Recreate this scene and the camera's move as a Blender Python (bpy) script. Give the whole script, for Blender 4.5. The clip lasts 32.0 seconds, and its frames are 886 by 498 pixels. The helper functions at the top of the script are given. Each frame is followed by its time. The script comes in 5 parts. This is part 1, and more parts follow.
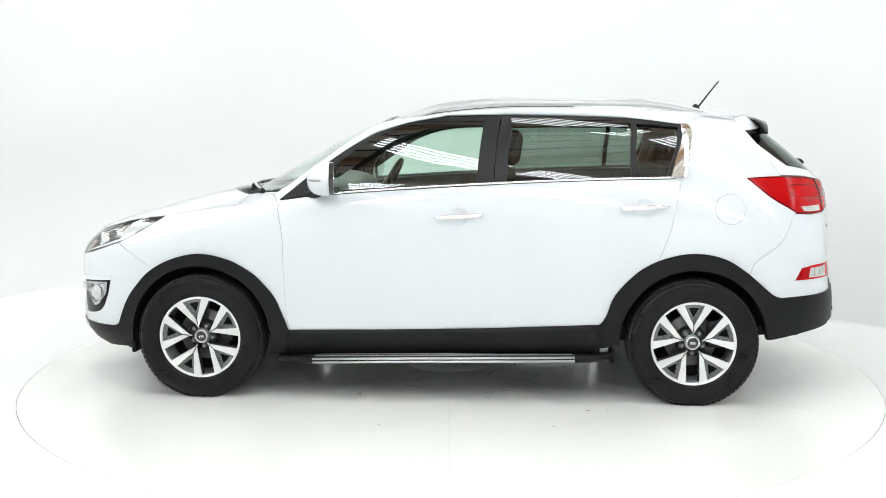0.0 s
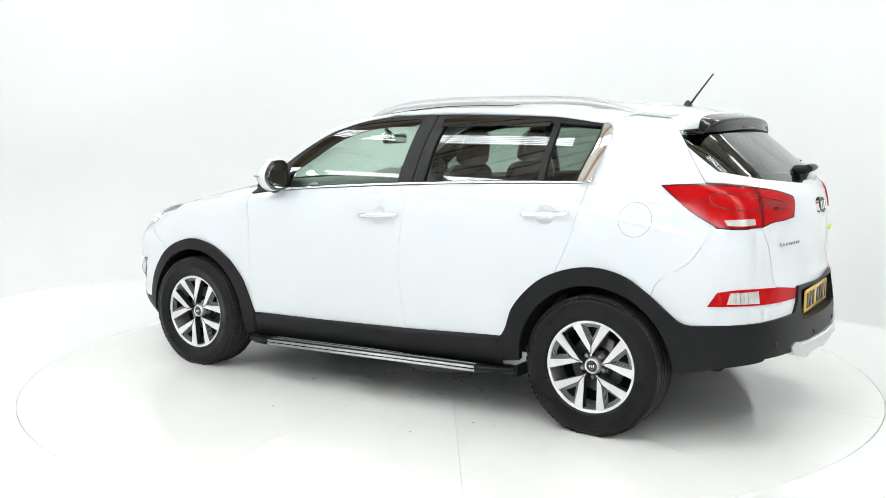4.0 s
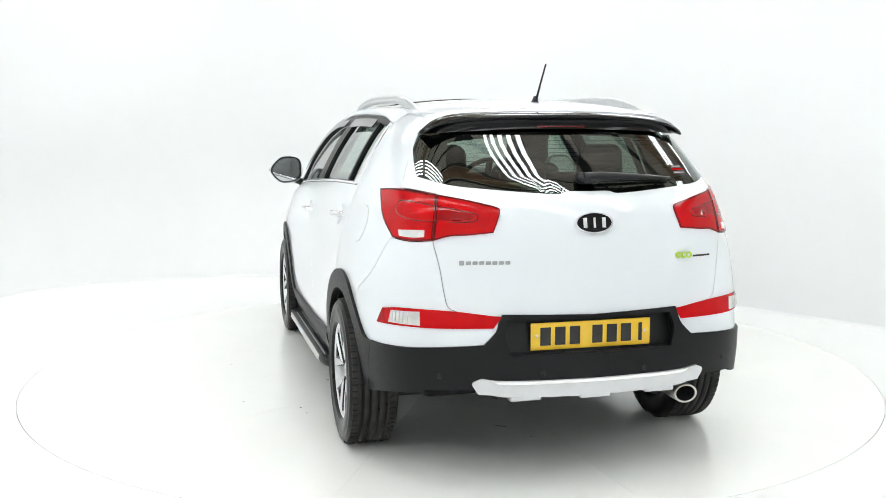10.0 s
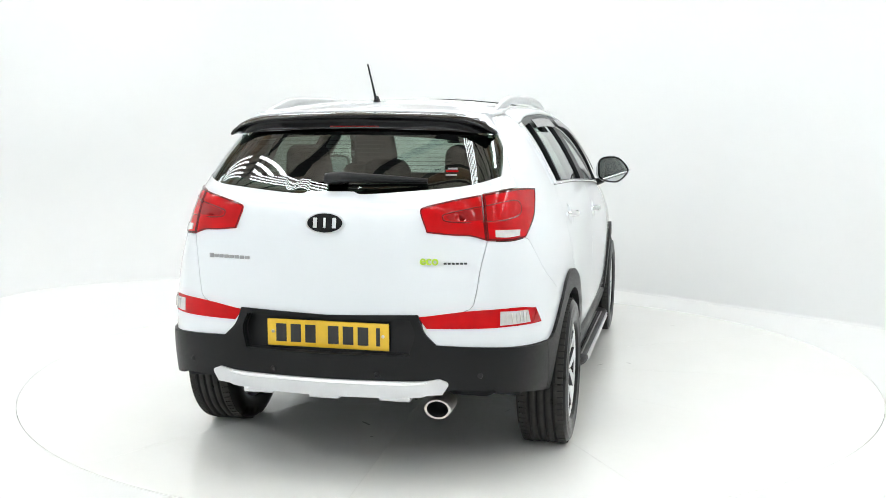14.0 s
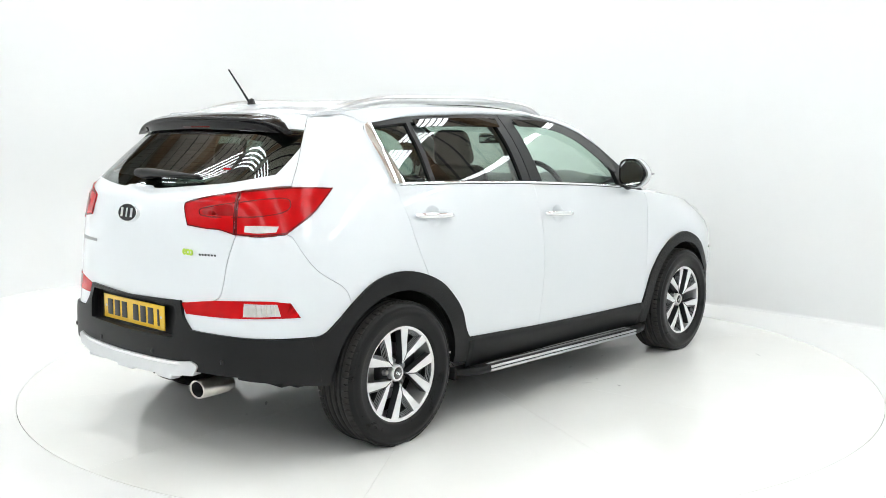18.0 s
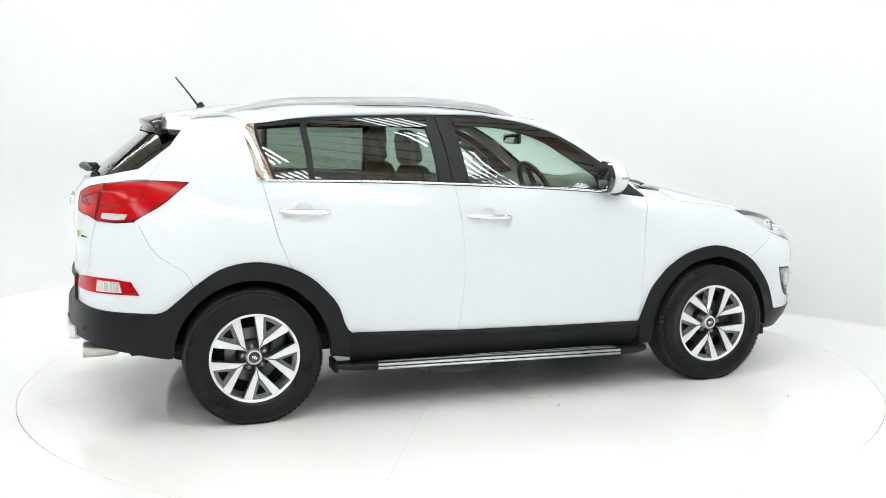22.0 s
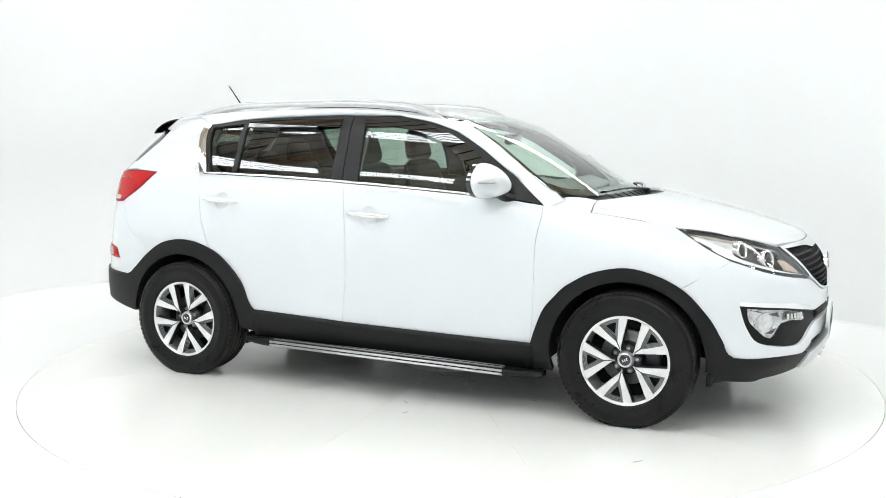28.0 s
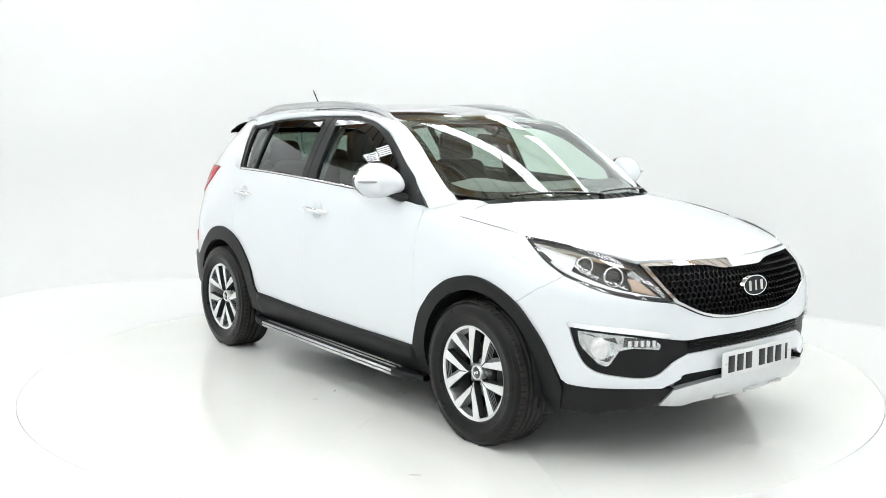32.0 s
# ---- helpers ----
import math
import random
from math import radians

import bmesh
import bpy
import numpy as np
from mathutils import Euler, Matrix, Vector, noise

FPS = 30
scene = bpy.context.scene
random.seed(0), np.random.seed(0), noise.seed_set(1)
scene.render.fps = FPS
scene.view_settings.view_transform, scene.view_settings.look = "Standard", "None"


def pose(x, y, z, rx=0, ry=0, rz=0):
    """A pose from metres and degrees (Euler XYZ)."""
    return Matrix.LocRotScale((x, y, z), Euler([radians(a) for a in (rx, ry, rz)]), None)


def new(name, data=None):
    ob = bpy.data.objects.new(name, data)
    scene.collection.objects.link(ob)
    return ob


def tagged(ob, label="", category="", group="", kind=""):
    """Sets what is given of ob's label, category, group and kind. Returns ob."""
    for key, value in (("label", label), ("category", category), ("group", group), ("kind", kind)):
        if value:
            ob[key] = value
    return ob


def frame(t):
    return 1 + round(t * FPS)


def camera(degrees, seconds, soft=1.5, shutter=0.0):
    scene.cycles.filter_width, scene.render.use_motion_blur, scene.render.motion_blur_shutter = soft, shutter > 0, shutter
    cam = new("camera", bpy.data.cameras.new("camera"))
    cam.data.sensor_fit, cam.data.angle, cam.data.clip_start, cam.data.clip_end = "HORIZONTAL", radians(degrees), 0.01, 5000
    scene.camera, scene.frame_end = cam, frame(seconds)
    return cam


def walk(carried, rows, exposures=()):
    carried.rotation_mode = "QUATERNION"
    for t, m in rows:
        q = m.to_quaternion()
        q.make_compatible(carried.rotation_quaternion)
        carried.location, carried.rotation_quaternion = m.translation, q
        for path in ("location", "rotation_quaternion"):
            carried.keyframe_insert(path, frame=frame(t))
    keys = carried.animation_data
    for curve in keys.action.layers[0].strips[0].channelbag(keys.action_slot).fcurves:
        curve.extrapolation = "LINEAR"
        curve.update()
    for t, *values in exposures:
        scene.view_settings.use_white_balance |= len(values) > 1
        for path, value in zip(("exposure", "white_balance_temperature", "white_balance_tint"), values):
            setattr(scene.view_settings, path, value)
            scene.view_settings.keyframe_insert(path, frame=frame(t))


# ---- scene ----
from mathutils.geometry import delaunay_2d_cdt

# ---------------------------------------------------------------- camera and its (fixed) place
SECONDS = 32.0
cam = camera(49.66, SECONDS, soft=0.8)
STAND = pose(0.0, -5.8965, 1.4458, 82.935, 0.0, 0.392)
walk(cam, [(0.0, STAND), (SECONDS, STAND)], exposures=[(0.0, 0.0), (SECONDS, 0.0)])

# ---------------------------------------------------------------- world: a closed hall, only a trace of ambient light
world = bpy.data.worlds.new("hall")
scene.world = world
world.use_nodes = True
world.node_tree.nodes["Background"].inputs[0].default_value = (0.9, 0.95, 1.0, 1)
world.node_tree.nodes["Background"].inputs[1].default_value = 0.05
TUBE_GLOW = 13.7

# ---------------------------------------------------------------- materials


def shader(name):
    m = bpy.data.materials.new(name)
    m.use_nodes = True
    return m, m.node_tree.nodes, m.node_tree.links, m.node_tree.nodes["Principled BSDF"]


def surface(name, colour, rough=0.5, metal=0.0, coat=0.0, vary=0.0, scale=8.0, bump=0.0, bump_scale=200.0, spec=0.5, rough_vary=0.0):
    """A painted, plastic or metal surface with two scales of variation and a fine relief."""
    m, n, l, b = shader(name)
    b.inputs["Base Color"].default_value = (*colour, 1)
    b.inputs["Roughness"].default_value = rough
    b.inputs["Metallic"].default_value = metal
    b.inputs["Coat Weight"].default_value = coat
    b.inputs["Coat Roughness"].default_value = 0.03
    b.inputs["Specular IOR Level"].default_value = spec
    tc = n.new("ShaderNodeTexCoord")
    if vary or rough_vary:
        big = n.new("ShaderNodeTexNoise")
        big.inputs["Scale"].default_value, big.inputs["Detail"].default_value = scale, 6
        l.new(tc.outputs["Object"], big.inputs["Vector"])
        small = n.new("ShaderNodeTexNoise")
        small.inputs["Scale"].default_value, small.inputs["Detail"].default_value = scale * 14, 3
        l.new(tc.outputs["Object"], small.inputs["Vector"])
        mean = n.new("ShaderNodeMath")
        mean.operation = "MULTIPLY_ADD"
        mean.inputs[1].default_value = 0.4
        l.new(small.outputs["Fac"], mean.inputs[0])
        l.new(big.outputs["Fac"], mean.inputs[2])
        if vary:
            mix = n.new("ShaderNodeMapRange")
            mix.inputs[1].default_value, mix.inputs[2].default_value = 0.4, 1.0
            mix.inputs[3].default_value, mix.inputs[4].default_value = 1 - vary, 1 + vary
            l.new(mean.outputs[0], mix.inputs[0])
            mul = n.new("ShaderNodeVectorMath")
            mul.operation = "SCALE"
            mul.inputs[0].default_value = colour
            l.new(mix.outputs[0], mul.inputs["Scale"])
            l.new(mul.outputs[0], b.inputs["Base Color"])
        if rough_vary:
            mr = n.new("ShaderNodeMapRange")
            mr.inputs[1].default_value, mr.inputs[2].default_value = 0.4, 1.0
            mr.inputs[3].default_value, mr.inputs[4].default_value = max(rough - rough_vary, 0.02), rough + rough_vary
            l.new(mean.outputs[0], mr.inputs[0])
            l.new(mr.outputs[0], b.inputs["Roughness"])
    if bump:
        t = n.new("ShaderNodeTexNoise")
        t.inputs["Scale"].default_value, t.inputs["Detail"].default_value = bump_scale, 4
        l.new(tc.outputs["Object"], t.inputs["Vector"])
        bp = n.new("ShaderNodeBump")
        bp.inputs["Strength"].default_value, bp.inputs["Distance"].default_value = bump, 0.002
        l.new(t.outputs["Fac"], bp.inputs["Height"])
        l.new(bp.outputs[0], b.inputs["Normal"])
    return m


def clear(name, tint, gloss=1.0, rough=0.0, ior=1.5):
    """Thin glass: tinted see-through sheet with a mirror gloss by Fresnel."""
    m, n, l, b = shader(name)
    n.remove(b)
    out = n["Material Output"]
    see = n.new("ShaderNodeBsdfTransparent")
    see.inputs[0].default_value = (*tint, 1)
    shine = n.new("ShaderNodeBsdfGlossy")
    shine.inputs["Roughness"].default_value = rough
    shine.inputs[0].default_value = (gloss, gloss, gloss, 1)
    lw = n.new("ShaderNodeLayerWeight")
    lw.inputs[0].default_value = 0.5
    p5 = n.new("ShaderNodeMath")
    p5.operation = "POWER"
    p5.inputs[1].default_value = 5.0
    l.new(lw.outputs["Facing"], p5.inputs[0])
    fr = n.new("ShaderNodeMath")
    fr.operation = "MULTIPLY_ADD"
    r0 = ((ior - 1) / (ior + 1)) ** 2 * 1.9
    fr.inputs[1].default_value, fr.inputs[2].default_value = 1 - r0, r0
    l.new(p5.outputs[0], fr.inputs[0])
    mix = n.new("ShaderNodeMixShader")
    l.new(fr.outputs[0], mix.inputs[0])
    l.new(see.outputs[0], mix.inputs[1])
    l.new(shine.outputs[0], mix.inputs[2])
    l.new(mix.outputs[0], out.inputs[0])
    return m


def glow(name, colour, strength):
    m, n, l, b = shader(name)
    b.inputs["Base Color"].default_value = (*colour, 1)
    b.inputs["Emission Color"].default_value = (*colour, 1)
    b.inputs["Emission Strength"].default_value = strength
    return m


PAINT = surface("white car paint", (0.675, 0.703, 0.728), 0.32, coat=1.0, vary=0.01, scale=3, rough_vary=0.03)
TRIM = surface("black grained plastic", (0.0046, 0.0049, 0.0052), 0.42, vary=0.12, scale=6, bump=0.25, bump_scale=900, spec=0.24)
SATIN = surface("satin black trim", (0.009, 0.0095, 0.010), 0.38, vary=0.08, scale=9, bump=0.08, bump_scale=600, spec=0.28)
PIANO = surface("gloss black", (0.008, 0.008, 0.009), 0.06, coat=1.0, vary=0.05)
DARK = surface("dark liner", (0.012, 0.012, 0.013), 0.8, vary=0.25, scale=12, bump=0.3, bump_scale=300, spec=0.2)
CHROME = surface("chrome", (0.86, 0.87, 0.88), 0.06, metal=1.0, rough_vary=0.02, scale=12)
SILVER = surface("silver paint", (0.62, 0.63, 0.64), 0.33, metal=0.75, vary=0.04, scale=20, bump=0.05, bump_scale=1500)
MACHINED = surface("machined alloy", (0.80, 0.803, 0.805), 0.40, metal=0.8, vary=0.05, scale=40, bump=0.08, bump_scale=700)
GUNMETAL = surface("dark grey alloy", (0.045, 0.047, 0.05), 0.4, metal=0.6, vary=0.1, scale=30)
NUT = surface("dull zinc nut", (0.30, 0.303, 0.305), 0.28, metal=0.9, vary=0.1, scale=60)
ROTOR = surface("worn brake steel", (0.30, 0.297, 0.293), 0.4, metal=0.8, vary=0.2, scale=25, bump=0.1, bump_scale=300)
STEEL = surface("brushed steel", (0.60, 0.57, 0.53), 0.38, metal=1.0, vary=0.12, scale=25, bump=0.12, bump_scale=400)
RUBBER = surface("tyre rubber", (0.0050, 0.0050, 0.0051), 0.32, vary=0.35, scale=14, bump=0.22, bump_scale=260, spec=0.22, rough_vary=.08)
TREAD = surface("worn dusty tread rubber", (0.032, 0.031, 0.029), 0.75, vary=0.35, scale=18, bump=0.4, bump_scale=200, spec=0.2)
RED = surface("red lamp lens", (0.46, 0.003, 0.005), 0.10, coat=0.0, vary=0.16, scale=14, spec=0.16)
RED_SHADE = surface("red lens with shade painted in", (0.27, 0.0025, 0.004), 0.05, vary=0.15, scale=20, spec=0.4)
RED_DEEP = surface("deep red lamp", (0.10, 0.002, 0.003), 0.12, coat=0.0, vary=0.1, scale=30)
LENS_GREY = surface("ribbed clear lens", (0.60, 0.58, 0.57), 0.15, metal=0.25, vary=0.18, scale=30, bump=0.3, bump_scale=120)
FROST = surface("frosted clear lamp", (0.70, 0.70, 0.70), 0.15, metal=0.35, coat=1.0, vary=0.2, scale=60, bump=0.5, bump_scale=220)
LAMP_BOWL = surface("lamp reflector", (0.78, 0.80, 0.82), 0.30, metal=1.0, vary=0.15, scale=40)
LAMP_DARK = surface("smoked lamp housing", (0.02, 0.021, 0.022), 0.4, metal=0.0, vary=0.2, scale=20)
AMBER = surface("pale amber lens", (0.52, 0.40, 0.32), 0.1, coat=1.0, vary=0.1, scale=30)
PLATE_Y = surface("yellow plate", (0.76, 0.48, 0.02), 0.35, coat=0.4, vary=0.06, scale=25)
PLATE_W = surface("white plate", (0.66, 0.67, 0.67), 0.35, coat=0.4, vary=0.05, scale=25)
EMBLEM_BLACK = surface("black enamel", (0.006, 0.006, 0.0065), 0.25, spec=0.25, vary=0.1)
BADGE = surface("grey badge metal", (0.34, 0.345, 0.35), 0.35, metal=0.4, vary=0.05)
INK = surface("black ink", (0.012, 0.012, 0.013), 0.4)
GREEN = surface("lime badge", (0.42, 0.62, 0.03), 0.3, coat=0.5)
CLOTH = surface("black seat cloth", (0.07, 0.074, 0.074), 0.85, vary=0.2, scale=40, bump=0.5, bump_scale=500, spec=0.2)
DASH = surface("grey cabin plastic", (0.20, 0.207, 0.205), 0.6, vary=0.15, scale=10, bump=0.2, bump_scale=600)
LINING = surface("pale headliner", (0.42, 0.42, 0.40), 0.85, vary=0.05, scale=10)
SPOILER = surface("gloss black spoiler paint", (0.004, 0.004, 0.0044), 0.10, spec=0.24, vary=0.1)
MESH_BLACK = surface("satin black grille", (0.004, 0.004, 0.0045), 0.25, spec=0.14, vary=0.1)
RIDGE = surface("grey pocket ridge", (0.20, 0.205, 0.21), 0.35, metal=0.7, vary=0.08, scale=40)
FOG_BOWL = surface("fog lamp bowl", (0.55, 0.56, 0.57), 0.10, metal=1.0, vary=0.45, scale=38, bump=0.5, bump_scale=160)
GLASS = clear("green tinted glass", (0.72, 0.86, 0.78))
GLASS_FRONT = clear("windscreen glass", (0.85, 0.94, 0.89))
GLASS_REAR = clear("privacy glass", (0.38, 0.47, 0.42))
GLASS_TAIL = clear("dark rear window glass", (0.27, 0.34, 0.30))
LENS = clear("clear lamp lens", (0.95, 0.96, 0.96))
MIRROR = surface("mirror glass", (0.60, 0.63, 0.63), 0.02, metal=1.0)
COVE = surface("white studio wall paint", (0.74, 0.746, 0.743), 0.6, vary=0.012, scale=0.7, bump=0.04, bump_scale=60, spec=0.2)
FLOOR = surface("white floor paint", (0.785, 0.79, 0.782), 0.40, vary=0.02, scale=1.3, bump=0.02, bump_scale=90, rough_vary=0.02)
DISC = surface("white turntable paint", (0.852, 0.853, 0.828), 0.14, vary=0.02, scale=1.6, bump=0.010, bump_scale=90, rough_vary=0.02)
SCUFF = surface("rubber scuff marks", (0.30, 0.30, 0.29), 0.4, vary=0.3, scale=30)
CRACK = surface("cracked paint", (0.08, 0.08, 0.078), 0.7, vary=0.3, scale=30)
PIT = surface("dusty floor pit", (0.4, 0.4, 0.39), 0.8, vary=0.2)
SHED = surface("pale hall wall paint", (0.78, 0.785, 0.78), 0.7, vary=0.05, scale=1.2)
BOARDS = surface("varnished ceiling boards", (0.43, 0.385, 0.33), 0.7, vary=0.1, scale=1.5)
TIMBER = surface("brown timber boards", (0.22, 0.13, 0.065), 0.6, vary=0.35, scale=2.5, bump=0.3, bump_scale=40)
TUBE = glow("fluorescent tube", (0.945, 1.0, 1.03), TUBE_GLOW)
FITTING = surface("dark lamp fitting", (0.03, 0.03, 0.03), 0.5, vary=0.05)

# ---------------------------------------------------------------- mesh helpers


def part(name, bm, material, parent=None, label="", kind=""):
    """Links a bmesh as one mesh object under a thing or a part."""
    me = bpy.data.meshes.new(name)
    bm.to_mesh(me)
    bm.free()
    return attach(name, me, material, parent, label, kind)


def attach(name, me, material, parent=None, label="", kind=""):
    for m in (material if isinstance(material, (list, tuple)) else [material]):
        me.materials.append(m)
    ob = new(name, me)
    ob.parent = parent
    return tagged(ob, label=label, kind=kind)


def shared(name, me, parent, m=None):
    """One more object on a mesh that is already there."""
    ob = new(name, me)
    ob.parent = parent
    if m is not None:
        ob.matrix_basis = m
    return ob


def curve(*pts, soft=0):
    """A smooth monotone curve through points (a, b), as a quick table; soft: by how many of its 1200 steps its bends are evened out."""
    xs, ys = np.array([p[0] for p in pts], float), np.array([p[1] for p in pts], float)
    h = np.diff(xs)
    d = np.diff(ys) / h
    m = np.zeros(len(xs))
    m[0], m[-1] = d[0], d[-1]
    for i in range(1, len(xs) - 1):
        if d[i - 1] * d[i] > 0:
            w1, w2 = 2 * h[i] + h[i - 1], h[i] + 2 * h[i - 1]
            m[i] = (w1 + w2) / (w1 / d[i - 1] + w2 / d[i])
    count = 1200
    table = []
    for v in np.linspace(xs[0], xs[-1], count + 1):
        i = min(max(int(np.searchsorted(xs, v)) - 1, 0), len(h) - 1)
        t = (v - xs[i]) / h[i]
        table.append(float((1 + 2 * t) * (1 - t) ** 2 * ys[i] + t * (1 - t) ** 2 * h[i] * m[i] + t * t * (3 - 2 * t) * ys[i + 1] + t * t * (t - 1) * h[i] * m[i + 1]))
    for _ in range(2 if soft else 0):
        v = np.array(table)
        ends = np.arange(1, soft + 1)
        v = np.concatenate([(v[0] + (v[0] - v[1]) * ends)[::-1], v, v[-1] + (v[-1] - v[-2]) * ends])
        table = [float(k) for k in np.convolve(v, np.ones(2 * soft + 1) / (2 * soft + 1), "valid")]
    low, step = float(xs[0]), float(xs[-1] - xs[0]) / count

    def f(v):
        k = (v - low) / step
        if k <= 0:
            return table[0]
        if k >= count:
            return table[count]
        i = int(k)
        return table[i] + (table[i + 1] - table[i]) * (k - i)
    return f


# ---------------------------------------------------------------- the car body's skin
WIDE = curve((.18, .80), (.30, .855), (.40, .878), (.55, .888), (.72, .893), (.90, .888), (1.0, .878), (1.10, .858), (1.18, .833), (1.30, .775), (1.42, .705), (1.50, .648), (1.56, .58), soft=45)
NOSE = curve((.18, 2.08), (.27, 2.15), (.36, 2.20), (.60, 2.205), (.72, 2.20), (.80, 2.165), (.87, 2.095), (.92, 2.03), (.98, 1.93), (1.05, 1.88), (1.6, 1.85))
TAIL = curve((.18, 2.08), (.30, 2.165), (.36, 2.185), (.52, 2.185), (.64, 2.168), (.80, 2.152), (1.0, 2.152), (1.08, 2.146), (1.15, 2.128), (1.19, 2.100), (1.234, 2.045), (1.45, 1.785), (1.56, 1.66), soft=26)
SQ_NOSE = curve((.2, 7.), (.70, 7.), (.98, 4.9), (1.03, 4.3), (1.07, 3.5), (1.13, 2.85), (1.2, 2.6), (1.6, 2.6))
ROUND = curve((.2, .07), (1.1, .07), (1.3, .03), (1.56, .03), soft=60)
SQ_TAIL = curve((.2, 7.4), (.75, 8.), (1.2, 8.), (1.4, 8.), (1.56, 9.))
TAPER = curve((.2, .0), (.75, .005), (1.0, .062), (1.1, .09), (1.2, .11), (1.43, .07), (1.56, .06), soft=60)


def skin_at(a, z):
    """The body's skin: a is 0 at the nose's middle, 1 at mid side, 2 at the tail's middle; below 0 on the other side."""
    s = 1 if a >= 0 else -1
    a = min(abs(a), 2.)
    w = WIDE(z)
    if a <= 1:
        n = SQ_NOSE(z)
        k = a * math.pi / 2
        sn, cs = math.sin(k) ** (2 / n), max(math.cos(k), 0) ** (2 / n)
        return Vector((NOSE(z) * (1 - .10 * sn * sn) * cs, s * w * sn, z))
    n = SQ_TAIL(z)
    k = (2 - a) * math.pi / 2
    sn, cs = math.sin(k) ** (2 / n), max(math.cos(k), 0) ** (2 / n)
    return Vector((-TAIL(z) * cs * (1 - ROUND(z) * sn * sn), s * w * sn * (1 - TAPER(z) * cs * cs), z))


ROWS = 500


def even_rows(n):
    """Steps from the end's middle (0) to mid side (1) that lie evenly along a squared-off oval: half by width, half by length."""
    wide = [math.asin((i / ROWS) ** (n / 2)) for i in range(ROWS)]
    long = [math.acos((i / ROWS) ** (n / 2)) for i in range(ROWS)]
    return sorted(w * 2 / math.pi for w in wide if w < math.pi / 4) + sorted(w * 2 / math.pi for w in long if w >= math.pi / 4)


A_NOSE = even_rows(SQ_NOSE(.75))
A_ROW = A_NOSE + [2 - a for a in reversed(even_rows(SQ_TAIL(.75))) if a < 1]
Q_ROW = [0.0]
for i in range(len(A_ROW) - 1):
    Q_ROW.append(Q_ROW[-1] + (skin_at(A_ROW[i + 1], .75) - skin_at(A_ROW[i], .75)).length)
Q_MID, Q_END = Q_ROW[len(A_NOSE) - 1], Q_ROW[-1]


def skin(q, z):
    """The skin by q, metres round the car from the nose's middle, and height."""
    k = min(abs(q), Q_END - 1e-9)
    lo, i = 0, len(Q_ROW) - 1
    while i - lo > 1:
        m = (lo + i) // 2
        lo, i = (m, i) if Q_ROW[m] <= k else (lo, m)
    i = lo
    a = A_ROW[i] + (A_ROW[i + 1] - A_ROW[i]) * (k - Q_ROW[i]) / (Q_ROW[i + 1] - Q_ROW[i])
    return skin_at(a if q >= 0 else -a, z)


def solve(test, lo, hi):
    for _ in range(30):
        m = (lo + hi) / 2
        lo, hi = (m, hi) if test(m) else (lo, m)
    return (lo + hi) / 2


def S(x, z):
    """A point of the flank by its x and height."""
    return (solve(lambda m: skin(m, z)[0] > x, 0., Q_END), z)


def F(y, z):
    """A point of the nose by its y and height."""
    return ((1 if y >= 0 else -1) * solve(lambda m: skin(m, z)[1] < abs(y), 0., Q_MID), z)


def B(y, z):
    """A point of the tail by its y and height."""
    return ((1 if y >= 0 else -1) * (Q_END if y == 0 else solve(lambda m: skin(m, z)[1] > abs(y), Q_MID, Q_END)), z)


def smooth(pts, n=8):
    """A curve through the points (Catmull-Rom)."""
    pts = [tuple(p) for p in pts]
    if len(pts) < 3:
        return pts
    e = [tuple(2 * a - b for a, b in zip(pts[0], pts[1]))] + pts + [tuple(2 * a - b for a, b in zip(pts[-1], pts[-2]))]
    out = []
    for i in range(1, len(e) - 2):
        for k in range(n):
            t = k / n
            out.append(tuple(.5 * (2 * b + (c - a) * t + (2 * a - 5 * b + 4 * c - d) * t * t + (3 * b - a - 3 * c + d) * t ** 3)
                             for a, b, c, d in zip(e[i - 1], e[i], e[i + 1], e[i + 2])))
    out.append(pts[-1])
    return out


def flat_outline(*runs):
    """A closed outline of smooth runs that meet in corners."""
    return join_runs([smooth(r) for r in runs])


def on_skin(run, n=8):
    """A smooth run of points of the skin, drawn in space and laid back on it."""
    if len(run) < 3 and abs(run[0][0] - run[-1][0]) < .05:
        return list(run)
    pts = [tuple(skin(q, z)) for q, z in run]
    if len(pts) == 2:
        pts = [tuple(a + (b - a) * k / 4 for a, b in zip(*pts)) for k in range(5)]
        n = 1
    line = smooth(pts, n)
    out = []
    for x, y, z in line[1:-1]:
        t = math.atan2(abs(y), x)
        out.append((solve(lambda m: math.atan2(abs(skin(m, z)[1]), skin(m, z)[0]) < t, 0., Q_END), z))
    return [run[0]] + out + [run[-1]]


def outline(*runs):
    """A closed outline on the skin, of smooth runs that meet in corners."""
    return join_runs([on_skin(r) for r in runs])


def join_runs(runs):
    out = []
    for r in runs:
        for p in r:
            if not out or math.hypot(p[0] - out[-1][0], p[1] - out[-1][1]) > 1e-5:
                out.append(p)
    if math.hypot(out[0][0] - out[-1][0], out[0][1] - out[-1][1]) < 1e-5:
        out.pop()
    return out


def flip(loop):
    return [(-p[0], p[1]) for p in loop]


def both(half):
    """An outline that is alike on both sides of the middle, from its half (which runs from the middle to the middle)."""
    return half + [(-a, b) for a, b in reversed(half) if abs(a) > 1e-6]


def both_tail(half):
    """The same round the tail, whose middle is at Q_END: unrolled past it."""
    return half + [(2 * Q_END - a, b) for a, b in reversed(half) if abs(a - Q_END) > 1e-6]


def round_tail(q, z):
    return skin(q if q <= Q_END else q - 2 * Q_END, z)


